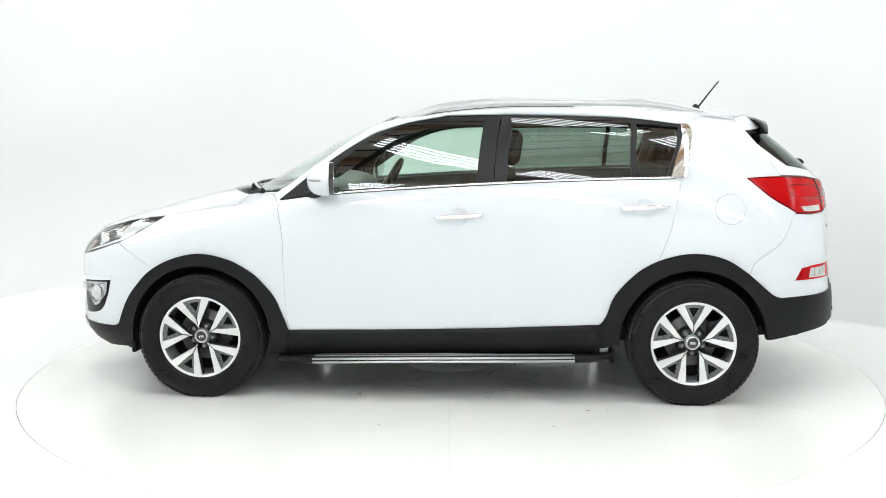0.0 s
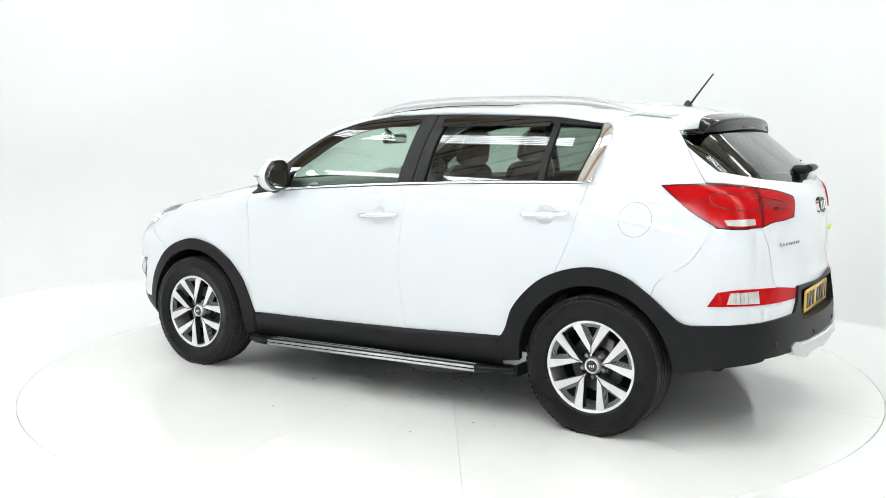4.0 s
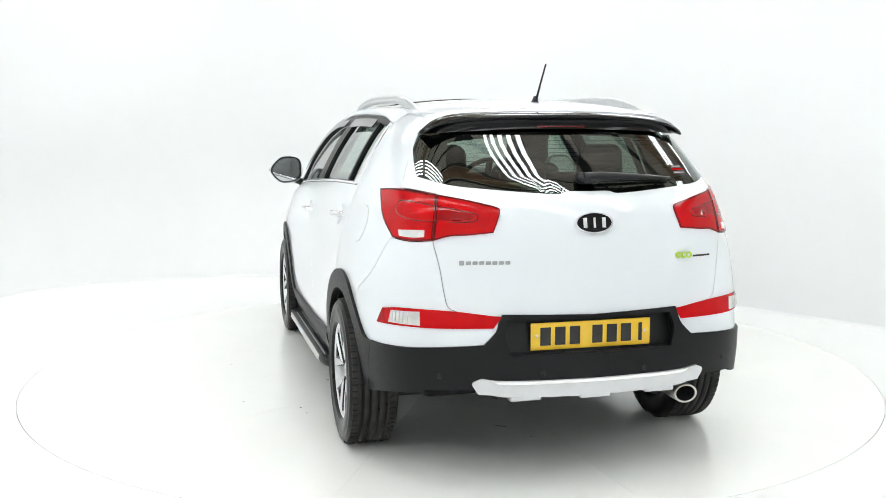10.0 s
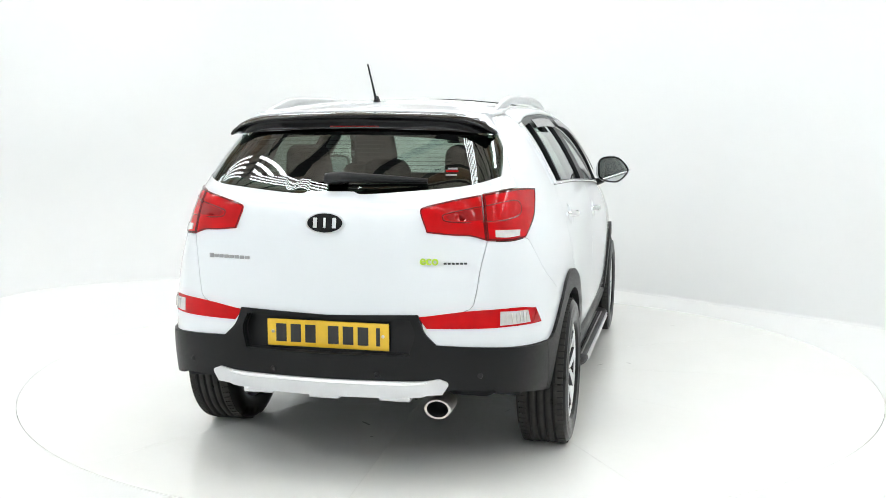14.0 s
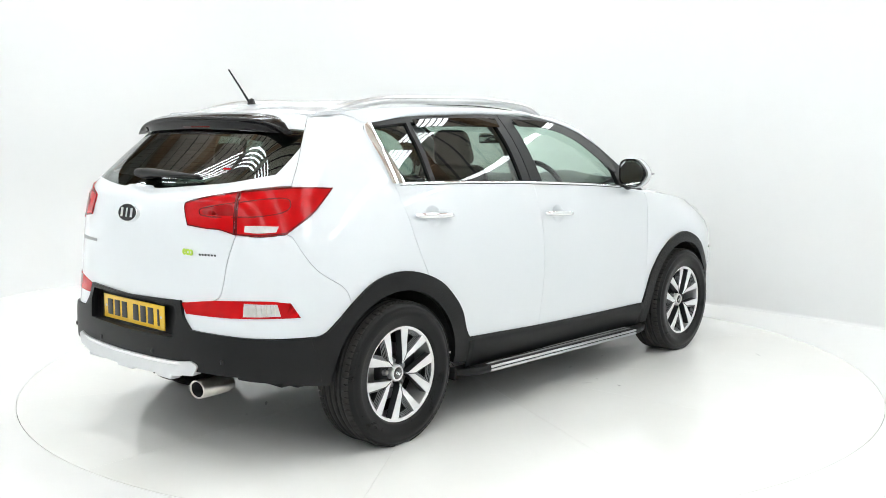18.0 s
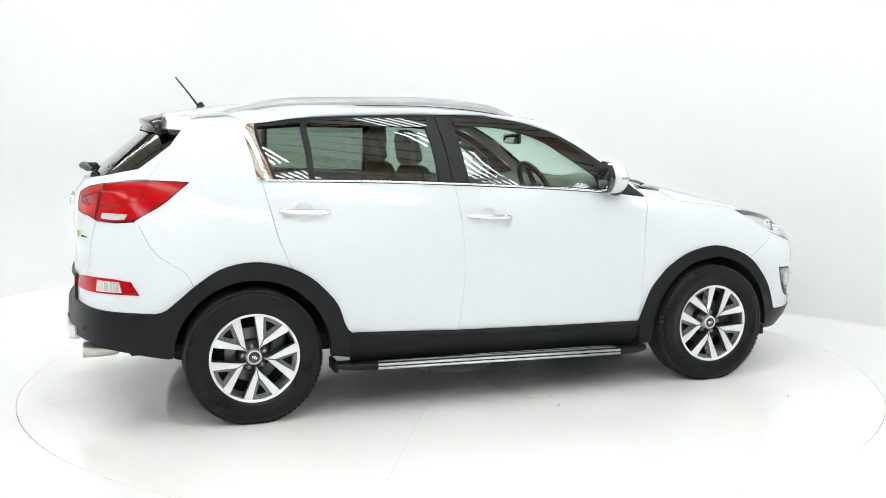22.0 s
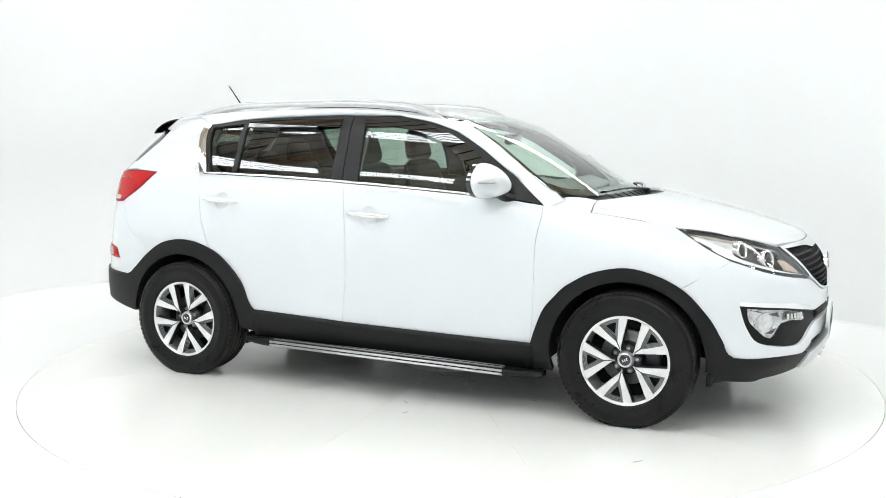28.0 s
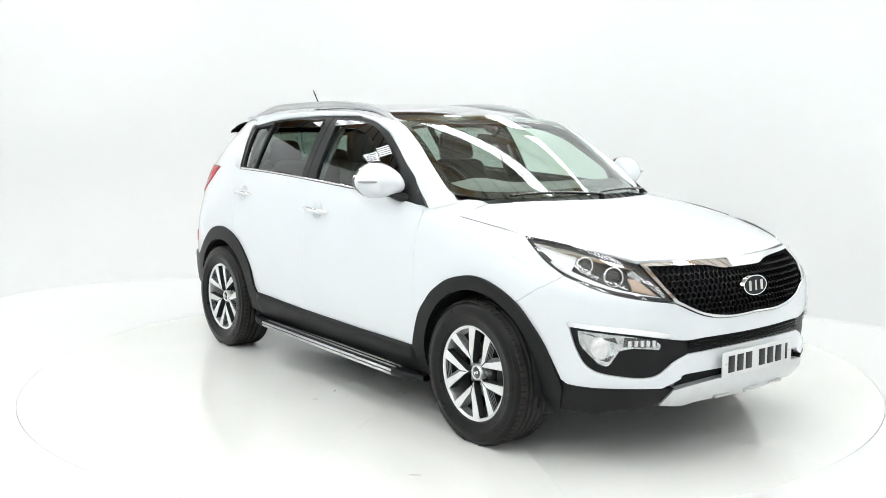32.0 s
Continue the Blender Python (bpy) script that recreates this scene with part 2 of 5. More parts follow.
def shrink(loop, d):
    """The outline moved inwards by d."""
    n = len(loop)
    area = sum(loop[i][0] * loop[(i + 1) % n][1] - loop[(i + 1) % n][0] * loop[i][1] for i in range(n))
    s = 1 if area > 0 else -1
    out = []
    for i in range(n):
        (ax, ay), (bx, by), (cx, cy) = loop[i - 1], loop[i], loop[(i + 1) % n]
        u, v = Vector((bx - ax, by - ay)), Vector((cx - bx, cy - by))
        if u.length < 1e-9 or v.length < 1e-9:
            out.append((bx, by))
            continue
        u.normalize()
        v.normalize()
        m = Vector((-(u.y + v.y), u.x + v.x)) * s
        k = max(m.length, .6)
        m.normalize()
        out.append((bx + m.x * d * 2 / k, by + m.y * d * 2 / k))
    return out


def within(p, loops):
    hit = False
    for loop in loops:
        j = len(loop) - 1
        for i in range(len(loop)):
            (ax, ay), (bx, by) = loop[i], loop[j]
            if (ay > p[1]) != (by > p[1]) and p[0] < (bx - ax) * (p[1] - ay) / (by - ay) + ax:
                hit = not hit
            j = i
    return hit


MIDDLE = Vector((0, 0, .75))


def panel(name, loops, place, material, parent=None, label="", step=.045, lift=0., thick=.014, gap=.0, middle=MIDDLE):
    """A curved sheet with thickness: outlines (the first the outer one, the others holes) laid on a surface place(a, b).
    lift: metres off the surface; gap: by how much the outer outline is drawn in."""
    loops = [shrink(loops[0], gap) if gap else loops[0]] + list(loops[1:])
    dense = []
    for loop in loops:
        d = []
        for i, p in enumerate(loop):
            r = loop[(i + 1) % len(loop)]
            k = max(1, int(math.hypot(r[0] - p[0], r[1] - p[1]) / step + .5))
            d += [(p[0] + (r[0] - p[0]) * j / k, p[1] + (r[1] - p[1]) * j / k) for j in range(k)]
        dense.append(d)
    pts, edges = [], []
    for d in dense:
        o = len(pts)
        pts += d
        edges += [(o + i, o + (i + 1) % len(d)) for i in range(len(d))]
    lo = [min(p[k] for p in dense[0]) for k in (0, 1)]
    hi = [max(p[k] for p in dense[0]) for k in (0, 1)]
    cells = {}
    for p in pts:
        cells.setdefault((int(p[0] // step), int(p[1] // step)), []).append(p)
    for i in range(int((hi[0] - lo[0]) / step) + 1):
        for j in range(int((hi[1] - lo[1]) / step) + 1):
            p = (lo[0] + (i + .5) * step, lo[1] + (j + .5) * step)
            if not within(p, dense):
                continue
            c = (int(p[0] // step), int(p[1] // step))
            if all(math.hypot(p[0] - r[0], p[1] - r[1]) > .55 * step for a in (-1, 0, 1) for b in (-1, 0, 1) for r in cells.get((c[0] + a, c[1] + b), ())):
                pts.append(p)
    vs, es, fs, *_ = delaunay_2d_cdt([Vector(p) for p in pts], edges, [], 0, 1e-7)
    faces = [f for f in fs if within((sum(vs[i].x for i in f) / 3, sum(vs[i].y for i in f) / 3), dense)]
    used = sorted({i for f in faces for i in f})
    at = {v: i for i, v in enumerate(used)}
    out, nor = [], []
    h = .004
    for i in used:
        a, b = vs[i]
        p = place(a, b)
        nn = (place(a + h, b) - place(a - h, b)).cross(place(a, b + h) - place(a, b - h))
        if nn.length < 1e-12:
            nn = p - middle
        nn.normalize()
        if nn.dot(p - middle) < 0:
            nn = -nn
        nor.append(nn)
        out.append(p + nn * lift)
    tri = []
    for f in faces:
        g = [at[i] for i in f]
        n0 = (out[g[1]] - out[g[0]]).cross(out[g[2]] - out[g[0]])
        tri.append(g if n0.dot(nor[g[0]]) >= 0 else g[::-1])
    count = {}
    for g in tri:
        for k in range(3):
            e = (g[k], g[(k + 1) % 3])
            count[e] = count.get(e, 0) + 1
    rim = [e for e in count if (e[1], e[0]) not in count]
    top = len(out)
    low = {}
    verts = list(out)
    normals = [[nor[i] for i in g] for g in tri]
    polys = [list(g) for g in tri]
    if thick:
        for e in rim:
            for v in e:
                if v not in low:
                    low[v] = len(verts)
                    verts.append(out[v] - nor[v] * thick)
        for a, b in rim:
            polys.append([b, a, low[a], low[b]])
            nn = (verts[a] - verts[b]).cross(verts[low[a]] - verts[b])
            nn.normalize()
            normals.append([nn] * 4)
    me = bpy.data.meshes.new(name)
    me.from_pydata([tuple(v) for v in verts], [], polys)
    me.polygons.foreach_set("use_smooth", [True] * len(polys))
    me.normals_split_custom_set([tuple(v) for row in normals for v in row])
    return attach(name, me, material, parent, label)


def sheet(name, rows, material, parent=None, label="", closed=False, flat=False, solid=0.0):
    """A grid of points as a smooth sheet; closed: its rows are rings."""
    bm = bmesh.new()
    grid = [[bm.verts.new(p) for p in r] for r in rows]
    for a, b in zip(grid, grid[1:]):
        m = len(a)
        for i in range(m if closed else m - 1):
            j = (i + 1) % m
            bm.faces.new((a[i], a[j], b[j], b[i]))
    bmesh.ops.recalc_face_normals(bm, faces=bm.faces)
    if solid:
        bmesh.ops.solidify(bm, geom=bm.faces[:], thickness=solid)
    for f in bm.faces:
        f.smooth = not flat
    return part(name, bm, material, parent, label)


def tube(name, pts, radius, material, parent=None, label="", sides=12, n=6, squash=1.0):
    """A round or oval bar along a smooth line, with closed ends; radius a number or one per point."""
    line = [Vector(p) for p in smooth(pts, n)]
    rs = [radius] * len(line) if not isinstance(radius, (list, tuple)) else [float(np.interp(i / max(len(line) - 1, 1) * (len(radius) - 1), range(len(radius)), radius)) for i in range(len(line))]
    bm = bmesh.new()
    rings = []
    for i, p in enumerate(line):
        d = (line[min(i + 1, len(line) - 1)] - line[max(i - 1, 0)]).normalized()
        u = d.cross(Vector((0, 0, 1)))
        u = u.normalized() if u.length > .05 else Vector((0, 1, 0))
        v = u.cross(d).normalized()
        rings.append([bm.verts.new(p + (u * math.cos(2 * math.pi * k / sides) + v * math.sin(2 * math.pi * k / sides) * squash) * rs[i]) for k in range(sides)])
    for a, b in zip(rings, rings[1:]):
        for k in range(sides):
            bm.faces.new((a[k], a[(k + 1) % sides], b[(k + 1) % sides], b[k])).smooth = True
    bm.faces.new(rings[0])
    bm.faces.new(rings[-1][::-1])
    bmesh.ops.recalc_face_normals(bm, faces=bm.faces)
    return part(name, bm, material, parent, label)


def block(size, at=(0, 0, 0), turn=None, bevel=.0, segments=2, taper=None):
    """A box with rounded edges as a bmesh; taper: the top's scale in x and y."""
    bm = bmesh.new()
    bmesh.ops.create_cube(bm, size=1)
    for v in bm.verts:
        v.co = Vector((v.co.x * size[0], v.co.y * size[1], v.co.z * size[2]))
        if taper and v.co.z > 0:
            v.co.x *= taper[0]
            v.co.y *= taper[1]
    if bevel:
        bmesh.ops.bevel(bm, geom=bm.edges[:], offset=bevel, segments=segments, affect="EDGES", profile=.5)
    if turn is not None:
        bmesh.ops.transform(bm, matrix=turn, verts=bm.verts)
    bmesh.ops.translate(bm, vec=at, verts=bm.verts)
    for f in bm.faces:
        f.smooth = bool(bevel)
    return bm


def lathe(profile, segments=48, axis="y"):
    """A turned shape as a bmesh: profile of (radius, place along the axis)."""
    bm = bmesh.new()
    rings = []
    for r, w in profile:
        ring = []
        for k in range(segments):
            a = 2 * math.pi * k / segments
            c, s = r * math.cos(a), r * math.sin(a)
            ring.append(bm.verts.new((c, w, s) if axis == "y" else ((w, c, s) if axis == "x" else (c, s, w))))
        rings.append(ring)
    for a, b in zip(rings, rings[1:]):
        for k in range(segments):
            bm.faces.new((a[k], a[(k + 1) % segments], b[(k + 1) % segments], b[k])).smooth = True
    bmesh.ops.remove_doubles(bm, verts=bm.verts, dist=1e-6)
    bmesh.ops.recalc_face_normals(bm, faces=bm.faces)
    return bm


def prism(loop, depth, frame_of, bevel=0.0):
    """A flat outline given depth; frame_of(a, b, d) puts it into space."""
    bm = bmesh.new()
    top = [bm.verts.new(frame_of(a, b, 0)) for a, b in loop]
    low = [bm.verts.new(frame_of(a, b, depth)) for a, b in loop]
    bm.faces.new(top)
    bm.faces.new(low[::-1])
    for i in range(len(loop)):
        j = (i + 1) % len(loop)
        bm.faces.new((top[j], top[i], low[i], low[j]))
    bmesh.ops.recalc_face_normals(bm, faces=bm.faces)
    if bevel:
        bmesh.ops.bevel(bm, geom=[e for e in bm.edges if e.is_manifold and e.calc_face_angle(0) > .6], offset=bevel, segments=1, affect="EDGES")
    return bm

# ---------------------------------------------------------------- the studio
RING = 2.495


def build_studio():
    # floor: one sheet round the turntable's opening
    bm = bmesh.new()
    n = 128
    radii = [(RING + .002, -.03), (RING + .002, -.002), (RING + .0035, 0), (2.8, 0), (3.6, 0), (5, 0), (7.5, 0), (12, 0)]
    rings = [[bm.verts.new((r * math.cos(2 * math.pi * k / n), r * math.sin(2 * math.pi * k / n), z)) for k in range(n)] for r, z in radii]
    for a, b in zip(rings, rings[1:]):
        for k in range(n):
            bm.faces.new((a[k], b[k], b[(k + 1) % n], a[(k + 1) % n]))
    tagged(part("floor", bm, FLOOR), "glossy white painted studio floor round a turntable", "floor", kind="structure")
    bm = bmesh.new()
    bmesh.ops.create_circle(bm, cap_ends=True, radius=RING + .05, segments=96)
    bmesh.ops.translate(bm, vec=(0, 0, -.032), verts=bm.verts)
    tagged(part("turntable_pit", bm, PIT), "grey pit under the turntable's edge", "pit", kind="structure")

    # backdrop: a white wall whose foot is rounded into the floor
    def coved(name, plan, height, label):
        def section(radius):
            rows = [(radius * (1 - math.sin(k / 12 * math.pi / 2)), radius * (1 - math.cos(k / 12 * math.pi / 2))) for k in range(13)]
            return rows + [(0, z) for z in np.linspace(radius, height, 6)[1:]]
        foot = curve((-.6, 1.1), (1.3, .02), (8, .02))
        line = [Vector((*p, 0)) for p in smooth(plan, 10)]
        out = []
        for i, p in enumerate(line):
            d = (line[min(i + 1, len(line) - 1)] - line[max(i - 1, 0)]).normalized()
            inward = Vector((d.y, -d.x, 0))
            out.append([p + inward * o + Vector((0, 0, z + .002)) for o, z in section(foot(p.x))])
        ob = sheet(name, out, COVE, solid=-.08)
        tagged(ob, label, "wall", kind="structure")
    # Both ends run on out of view, added to reflect white and fill.
    coved("wall_back", [(-5.2, -5.6), (-5.2, -4.0), (-5.2, -1.0), (-5.15, 1.6), (-4.6, 3.4), (-3.2, 4.35), (-1.6, 4.6), (-.35, 4.3), (.68, 3.6), (1.56, 2.70), (2.38, 1.84), (3.19, .99), (4.4, -.28), (5.6, -1.54), (7.4, -3.43)],
          3.4, "white curved studio backdrop rounded into the floor")
    # the hall round the studio, out of view; its walls are pale to bounce light
    for name, size, at in (("wall_hall_south", (18, .2, 5.4), (0, -9.1, 2.7)), ("wall_hall_north", (18, .2, 5.4), (0, 9.1, 2.7)),
                           ("wall_hall_west", (.2, 18.4, 5.4), (-9.1, 0, 2.7)), ("wall_hall_east", (.2, 18.4, 5.4), (9.1, 0, 2.7))):
        tagged(part(name, block(size, at), SHED), "out-of-view wall of the hall, pale to bounce light", "wall", kind="structure")
    bm = bmesh.new()
    for k in range(46):
        sub = block((18.4, .33, .03), (0, -9 + .4 * k, 5.3 + .012 * (k % 2)))
        me = bpy.data.meshes.new("board")
        sub.to_mesh(me)
        sub.free()
        bm.from_mesh(me)
        bpy.data.meshes.remove(me)
    tagged(part("ceiling", bm, BOARDS), "varnished timber boards of the hall's ceiling", "ceiling", kind="structure")
    for k in range(9):
        tagged(part("ceiling_beam", block((18.2, .22, .30), (0, -7.2 + 1.8 * k, 5.12), bevel=.01), TIMBER), "brown timber beam under the ceiling boards", "beam", group="ceiling beams", kind="structure")


def lamp_bank(at, turn, length):
    """A bank of five bare tubes side by side under three cross bars."""
    base = new("tube_light")
    tagged(base, "bank of five bare fluorescent tubes hung under the ceiling", "lamp", group="tube lights")
    for x in (-.48 * length, 0, .48 * length):
        part("cross_bar", block((.04, .46, .03), (x, 0, .035), bevel=.006), FITTING, base)
    first = None
    for k in range(5):
        y = (k - 2) * .09
        if first is None:
            first = part("tube", block((length, .036, .03), (0, 0, 0)), TUBE, base)
            first.location = (0, y, 0)
            me = first.data
        else:
            shared("tube", me, base, pose(0, y, 0))
    for x in (-.4 * length, .4 * length):
        part("hanger", block((.02, .02, .92), (x, 0, .53)), FITTING, base)
    base.matrix_basis = pose(*at, 0, 0, turn)
    return base


def build_turntable():
    disc = new("turntable")
    tagged(disc, "round white turntable in segments flush with the studio floor", "turntable")
    r, n, half = RING - .001, 12, math.radians(15)
    g = .00045
    bm = bmesh.new()
    cells = 10
    top = []
    for i in range(cells + 1):
        rad = .262 + (r - .262) * i / cells
        da = g / rad
        row = [(rad * math.cos(t), rad * math.sin(t)) for t in np.linspace(-half + da, half - da, n + 1)]
        top.append([bm.verts.new((*p, 0)) for p in row])
    for a, b in zip(top, top[1:]):
        for k in range(n):
            bm.faces.new((a[k], b[k], b[k + 1], a[k + 1]))
    edge = [e for e in bm.edges if e.is_boundary]
    geo = bmesh.ops.extrude_edge_only(bm, edges=edge)
    bmesh.ops.translate(bm, vec=(0, 0, -.025), verts=[v for v in geo["geom"] if isinstance(v, bmesh.types.BMVert)])
    bmesh.ops.recalc_face_normals(bm, faces=bm.faces)
    first = part("segment", bm, DISC, disc)
    first.matrix_basis = pose(0, 0, 0, 0, 0, 15)
    for k in range(1, 12):
        shared("segment", first.data, disc, pose(0, 0, 0, 0, 0, 15 + 30 * k))
    # hub plate and dark scuffs where cars have been driven on
    part("hub_plate", lathe([(0.0, 0), (.10, 0), (.2595, 0), (.2605, -.0015), (.2605, -.02)], 64, "z"), DISC, disc)
    rng = random.Random(7)
    bm = bmesh.new()
    for _ in range(70):
        a, rad = rng.uniform(0, 2 * math.pi), abs(rng.gauss(0, .75)) + .12
        if rad > 2.3:
            continue
        c = Vector((rad * math.cos(a), rad * math.sin(a), .0025))
        ln, wd, tn = rng.uniform(.008, .05), rng.uniform(.003, .012), rng.uniform(0, math.pi)
        u, v = Vector((math.cos(tn), math.sin(tn), 0)), Vector((-math.sin(tn), math.cos(tn), 0))
        k = rng.randint(5, 8)
        bm.faces.new([bm.verts.new(c + (u * math.cos(2 * math.pi * i / k) * ln + v * math.sin(2 * math.pi * i / k) * wd) * rng.uniform(.6, 1.1)) for i in range(k)])
    bmesh.ops.recalc_face_normals(bm, faces=bm.faces)
    part("scuff_marks", bm, SCUFF, disc, "small grey scuffs on the white paint", "stuff")
    bm = bmesh.new()
    turn = Matrix.Rotation(math.radians(176.69), 3, "Z")
    lines = [[(.24, .30), (.16, .275), (.10, .262), (.03, .225), (-.04, .245), (-.10, .27), (-.16, .262), (-.24, .285)], [(.10, .262), (.06, .30), (.02, .315)], [(-.24, .285), (-.33, .36), (-.42, .41), (-.55, .52)],
             [(.0, 0), (-.10, -.12), (-.17, -.15), (-.21, -.26)], [(.05, -.30), (.12, -.33), (.22, -.31)]]
    for line in lines:
        pts = [turn @ Vector((*p, .0022)) for p in smooth([(x + rng.gauss(0, .006), y + rng.gauss(0, .006)) for x, y in line], 6)]
        for p, r in zip(pts, pts[1:]):
            d = (r - p).normalized()
            n = Vector((-d.y, d.x, 0))
            w0, w1 = rng.uniform(.0008, .0028), rng.uniform(.0008, .0028)
            bm.faces.new([bm.verts.new(v) for v in (p - n * w0, r - n * w1, r + n * w1, p + n * w0)])
    for x, y, k in ((-.27, .27, .016), (-.20, .225, .008), (-.28, .21, .010), (-.31, .19, .009), (-.25, .34, .010), (-.62, .62, .012), (-.78, 1.02, .012), (-.88, 1.0, .009)):
        c = turn @ Vector((x, y, .0024))
        bm.faces.new([bm.verts.new(c + Vector((math.cos(i * math.pi / 4) * k * rng.uniform(.5, 1.3), math.sin(i * math.pi / 4) * k * rng.uniform(.3, .7), 0))) for i in range(8)])
    bmesh.ops.recalc_face_normals(bm, faces=bm.faces)
    part("paint_cracks", bm, CRACK, disc, "dark cracks and chips in the white paint", "stuff")
    return disc


# ---------------------------------------------------------------- the car
ROOF_Z = curve((-1.75, 1.512), (-1.69, 1.531), (-1.47, 1.577), (-.95, 1.605), (-.40, 1.612), (0, 1.585), (.22, 1.548), (.42, 1.49), soft=50)
HOOD_Z = curve((.95, 1.152), (1.17, 1.126), (1.29, 1.104), (1.55, 1.046), (1.82, .975), (2.0, .916), (2.13, .862), soft=50)
GLASS_X = curve((1.04, 1.30), (1.10, 1.185), (1.151, 1.09), (1.382, .68), (1.515, .385), (1.58, .21), soft=160)
GLASS_BOW = curve((1.05, .56), (1.12, .54), (1.3, .42), (1.5, .22), (1.6, .2), soft=160)


def roof(x, y):
    return Vector((x, y, ROOF_Z(x) - .045 * (abs(y) / .585) ** 2.2))


HOOD_DROP = curve((.9, .088), (1.15, .086), (1.5, .075), (2.1, .075))


def hood(x, y):
    return Vector((x, y, HOOD_Z(x) - HOOD_DROP(x) * (abs(y) / .79) ** 2.5))


def screen(y, z):
    return Vector((GLASS_X(z) - GLASS_BOW(z) * y * y, y, z))


def sides(name, loops, material, parent, label="", **more):
    """The same panel on both flanks; returns the two."""
    return [panel(name, [l if s > 0 else flip(l) for l in loops], skin, material, parent, label, **more) for s in (1, -1)]


ARCH_REAR = [S(-.79, .417), S(-.832, .430), S(-.863, .474), S(-.898, .571), S(-.970, .662), S(-1.063, .738), S(-1.202, .793), S(-1.339, .808), S(-1.476, .778), S(-1.59, .706), S(-1.68, .629), S(-1.75, .577), S(-1.81, .573)]
DOOR_FRONT_EDGE = [S(.88, 1.073), S(.862, .90), S(.855, .70), S(.85, .544), S(.83, .368)]
DOOR_MID_EDGE = [S(-.255, 1.166), S(-.24, 1.05), S(-.222, .88), S(-.22, .68), S(-.235, .52), S(-.25, .392)]
DOOR_REAR_EDGE = [S(-1.25, 1.199), S(-1.22, 1.06), S(-1.19, .93), S(-1.125, .768)]
BELT_FRONT = [S(.88, 1.073), S(.56, 1.113), S(.1, 1.147), S(-.255, 1.166)]
BELT_REAR = [S(-.255, 1.166), S(-.7, 1.186), S(-1.25, 1.199)]
HEADLAMP = outline([S(1.52, .987), S(1.67, .969), S(1.80, .943), F(.54, .890)], [F(.54, .890), F(.525, .82), F(.475, .728)],
                   [F(.475, .728), F(.65, .757), S(1.93, .787), S(1.79, .834), S(1.67, .895), S(1.52, .987)])
TAIL_OUTER = outline([S(-1.595, 1.196), S(-1.70, 1.202), S(-1.82, 1.202), B(.602, 1.191)], [B(.602, 1.191), B(.618, 1.10), B(.632, 1.012)],
                     [B(.632, 1.012), S(-1.95, 1.006), S(-1.86, 1.012)], [S(-1.86, 1.012), S(-1.74, 1.082), S(-1.66, 1.143), S(-1.595, 1.196)])
TAIL_INNER = outline([B(.598, 1.191), B(.50, 1.173), B(.40, 1.150)], [B(.40, 1.150), B(.375, 1.130), B(.405, 1.045)],
                     [B(.405, 1.045), B(.50, 1.035), B(.57, 1.030), B(.628, 1.012)], [B(.628, 1.012), B(.614, 1.10), B(.598, 1.191)])
REAR_GLASS = both_tail(outline([B(0, 1.202), B(.09, 1.202), B(.15, 1.193), B(.41, 1.213), B(.55, 1.228), B(.650, 1.258)], [B(.650, 1.258), B(.640, 1.33), B(.606, 1.445)], [B(.606, 1.445), B(.35, 1.472), B(0, 1.48)]))
GATE_LOW = [B(.632, 1.010), B(.61, .90), B(.595, .80), B(.575, .747), B(.50, .722), B(.385, .713)]
GATE_EDGE = [S(-1.555, 1.514), S(-1.625, 1.432), S(-1.71, 1.315), S(-1.785, 1.209)]


HANDLES = [(-.207, .045, 1.003, .990), (-1.180, -.930, 1.052, 1.040)]


def handle_cup(handle):
    """The round recess behind a door handle: its middle and its outline."""
    x0, x1, z0, z1 = handle
    cq, cz = S((x0 + x1) / 2, (z0 + z1) / 2 - .003)
    return cq, cz, [(cq + .054 * math.cos(2 * math.pi * k / 32), cz + .050 * math.sin(2 * math.pi * k / 32)) for k in range(32)]


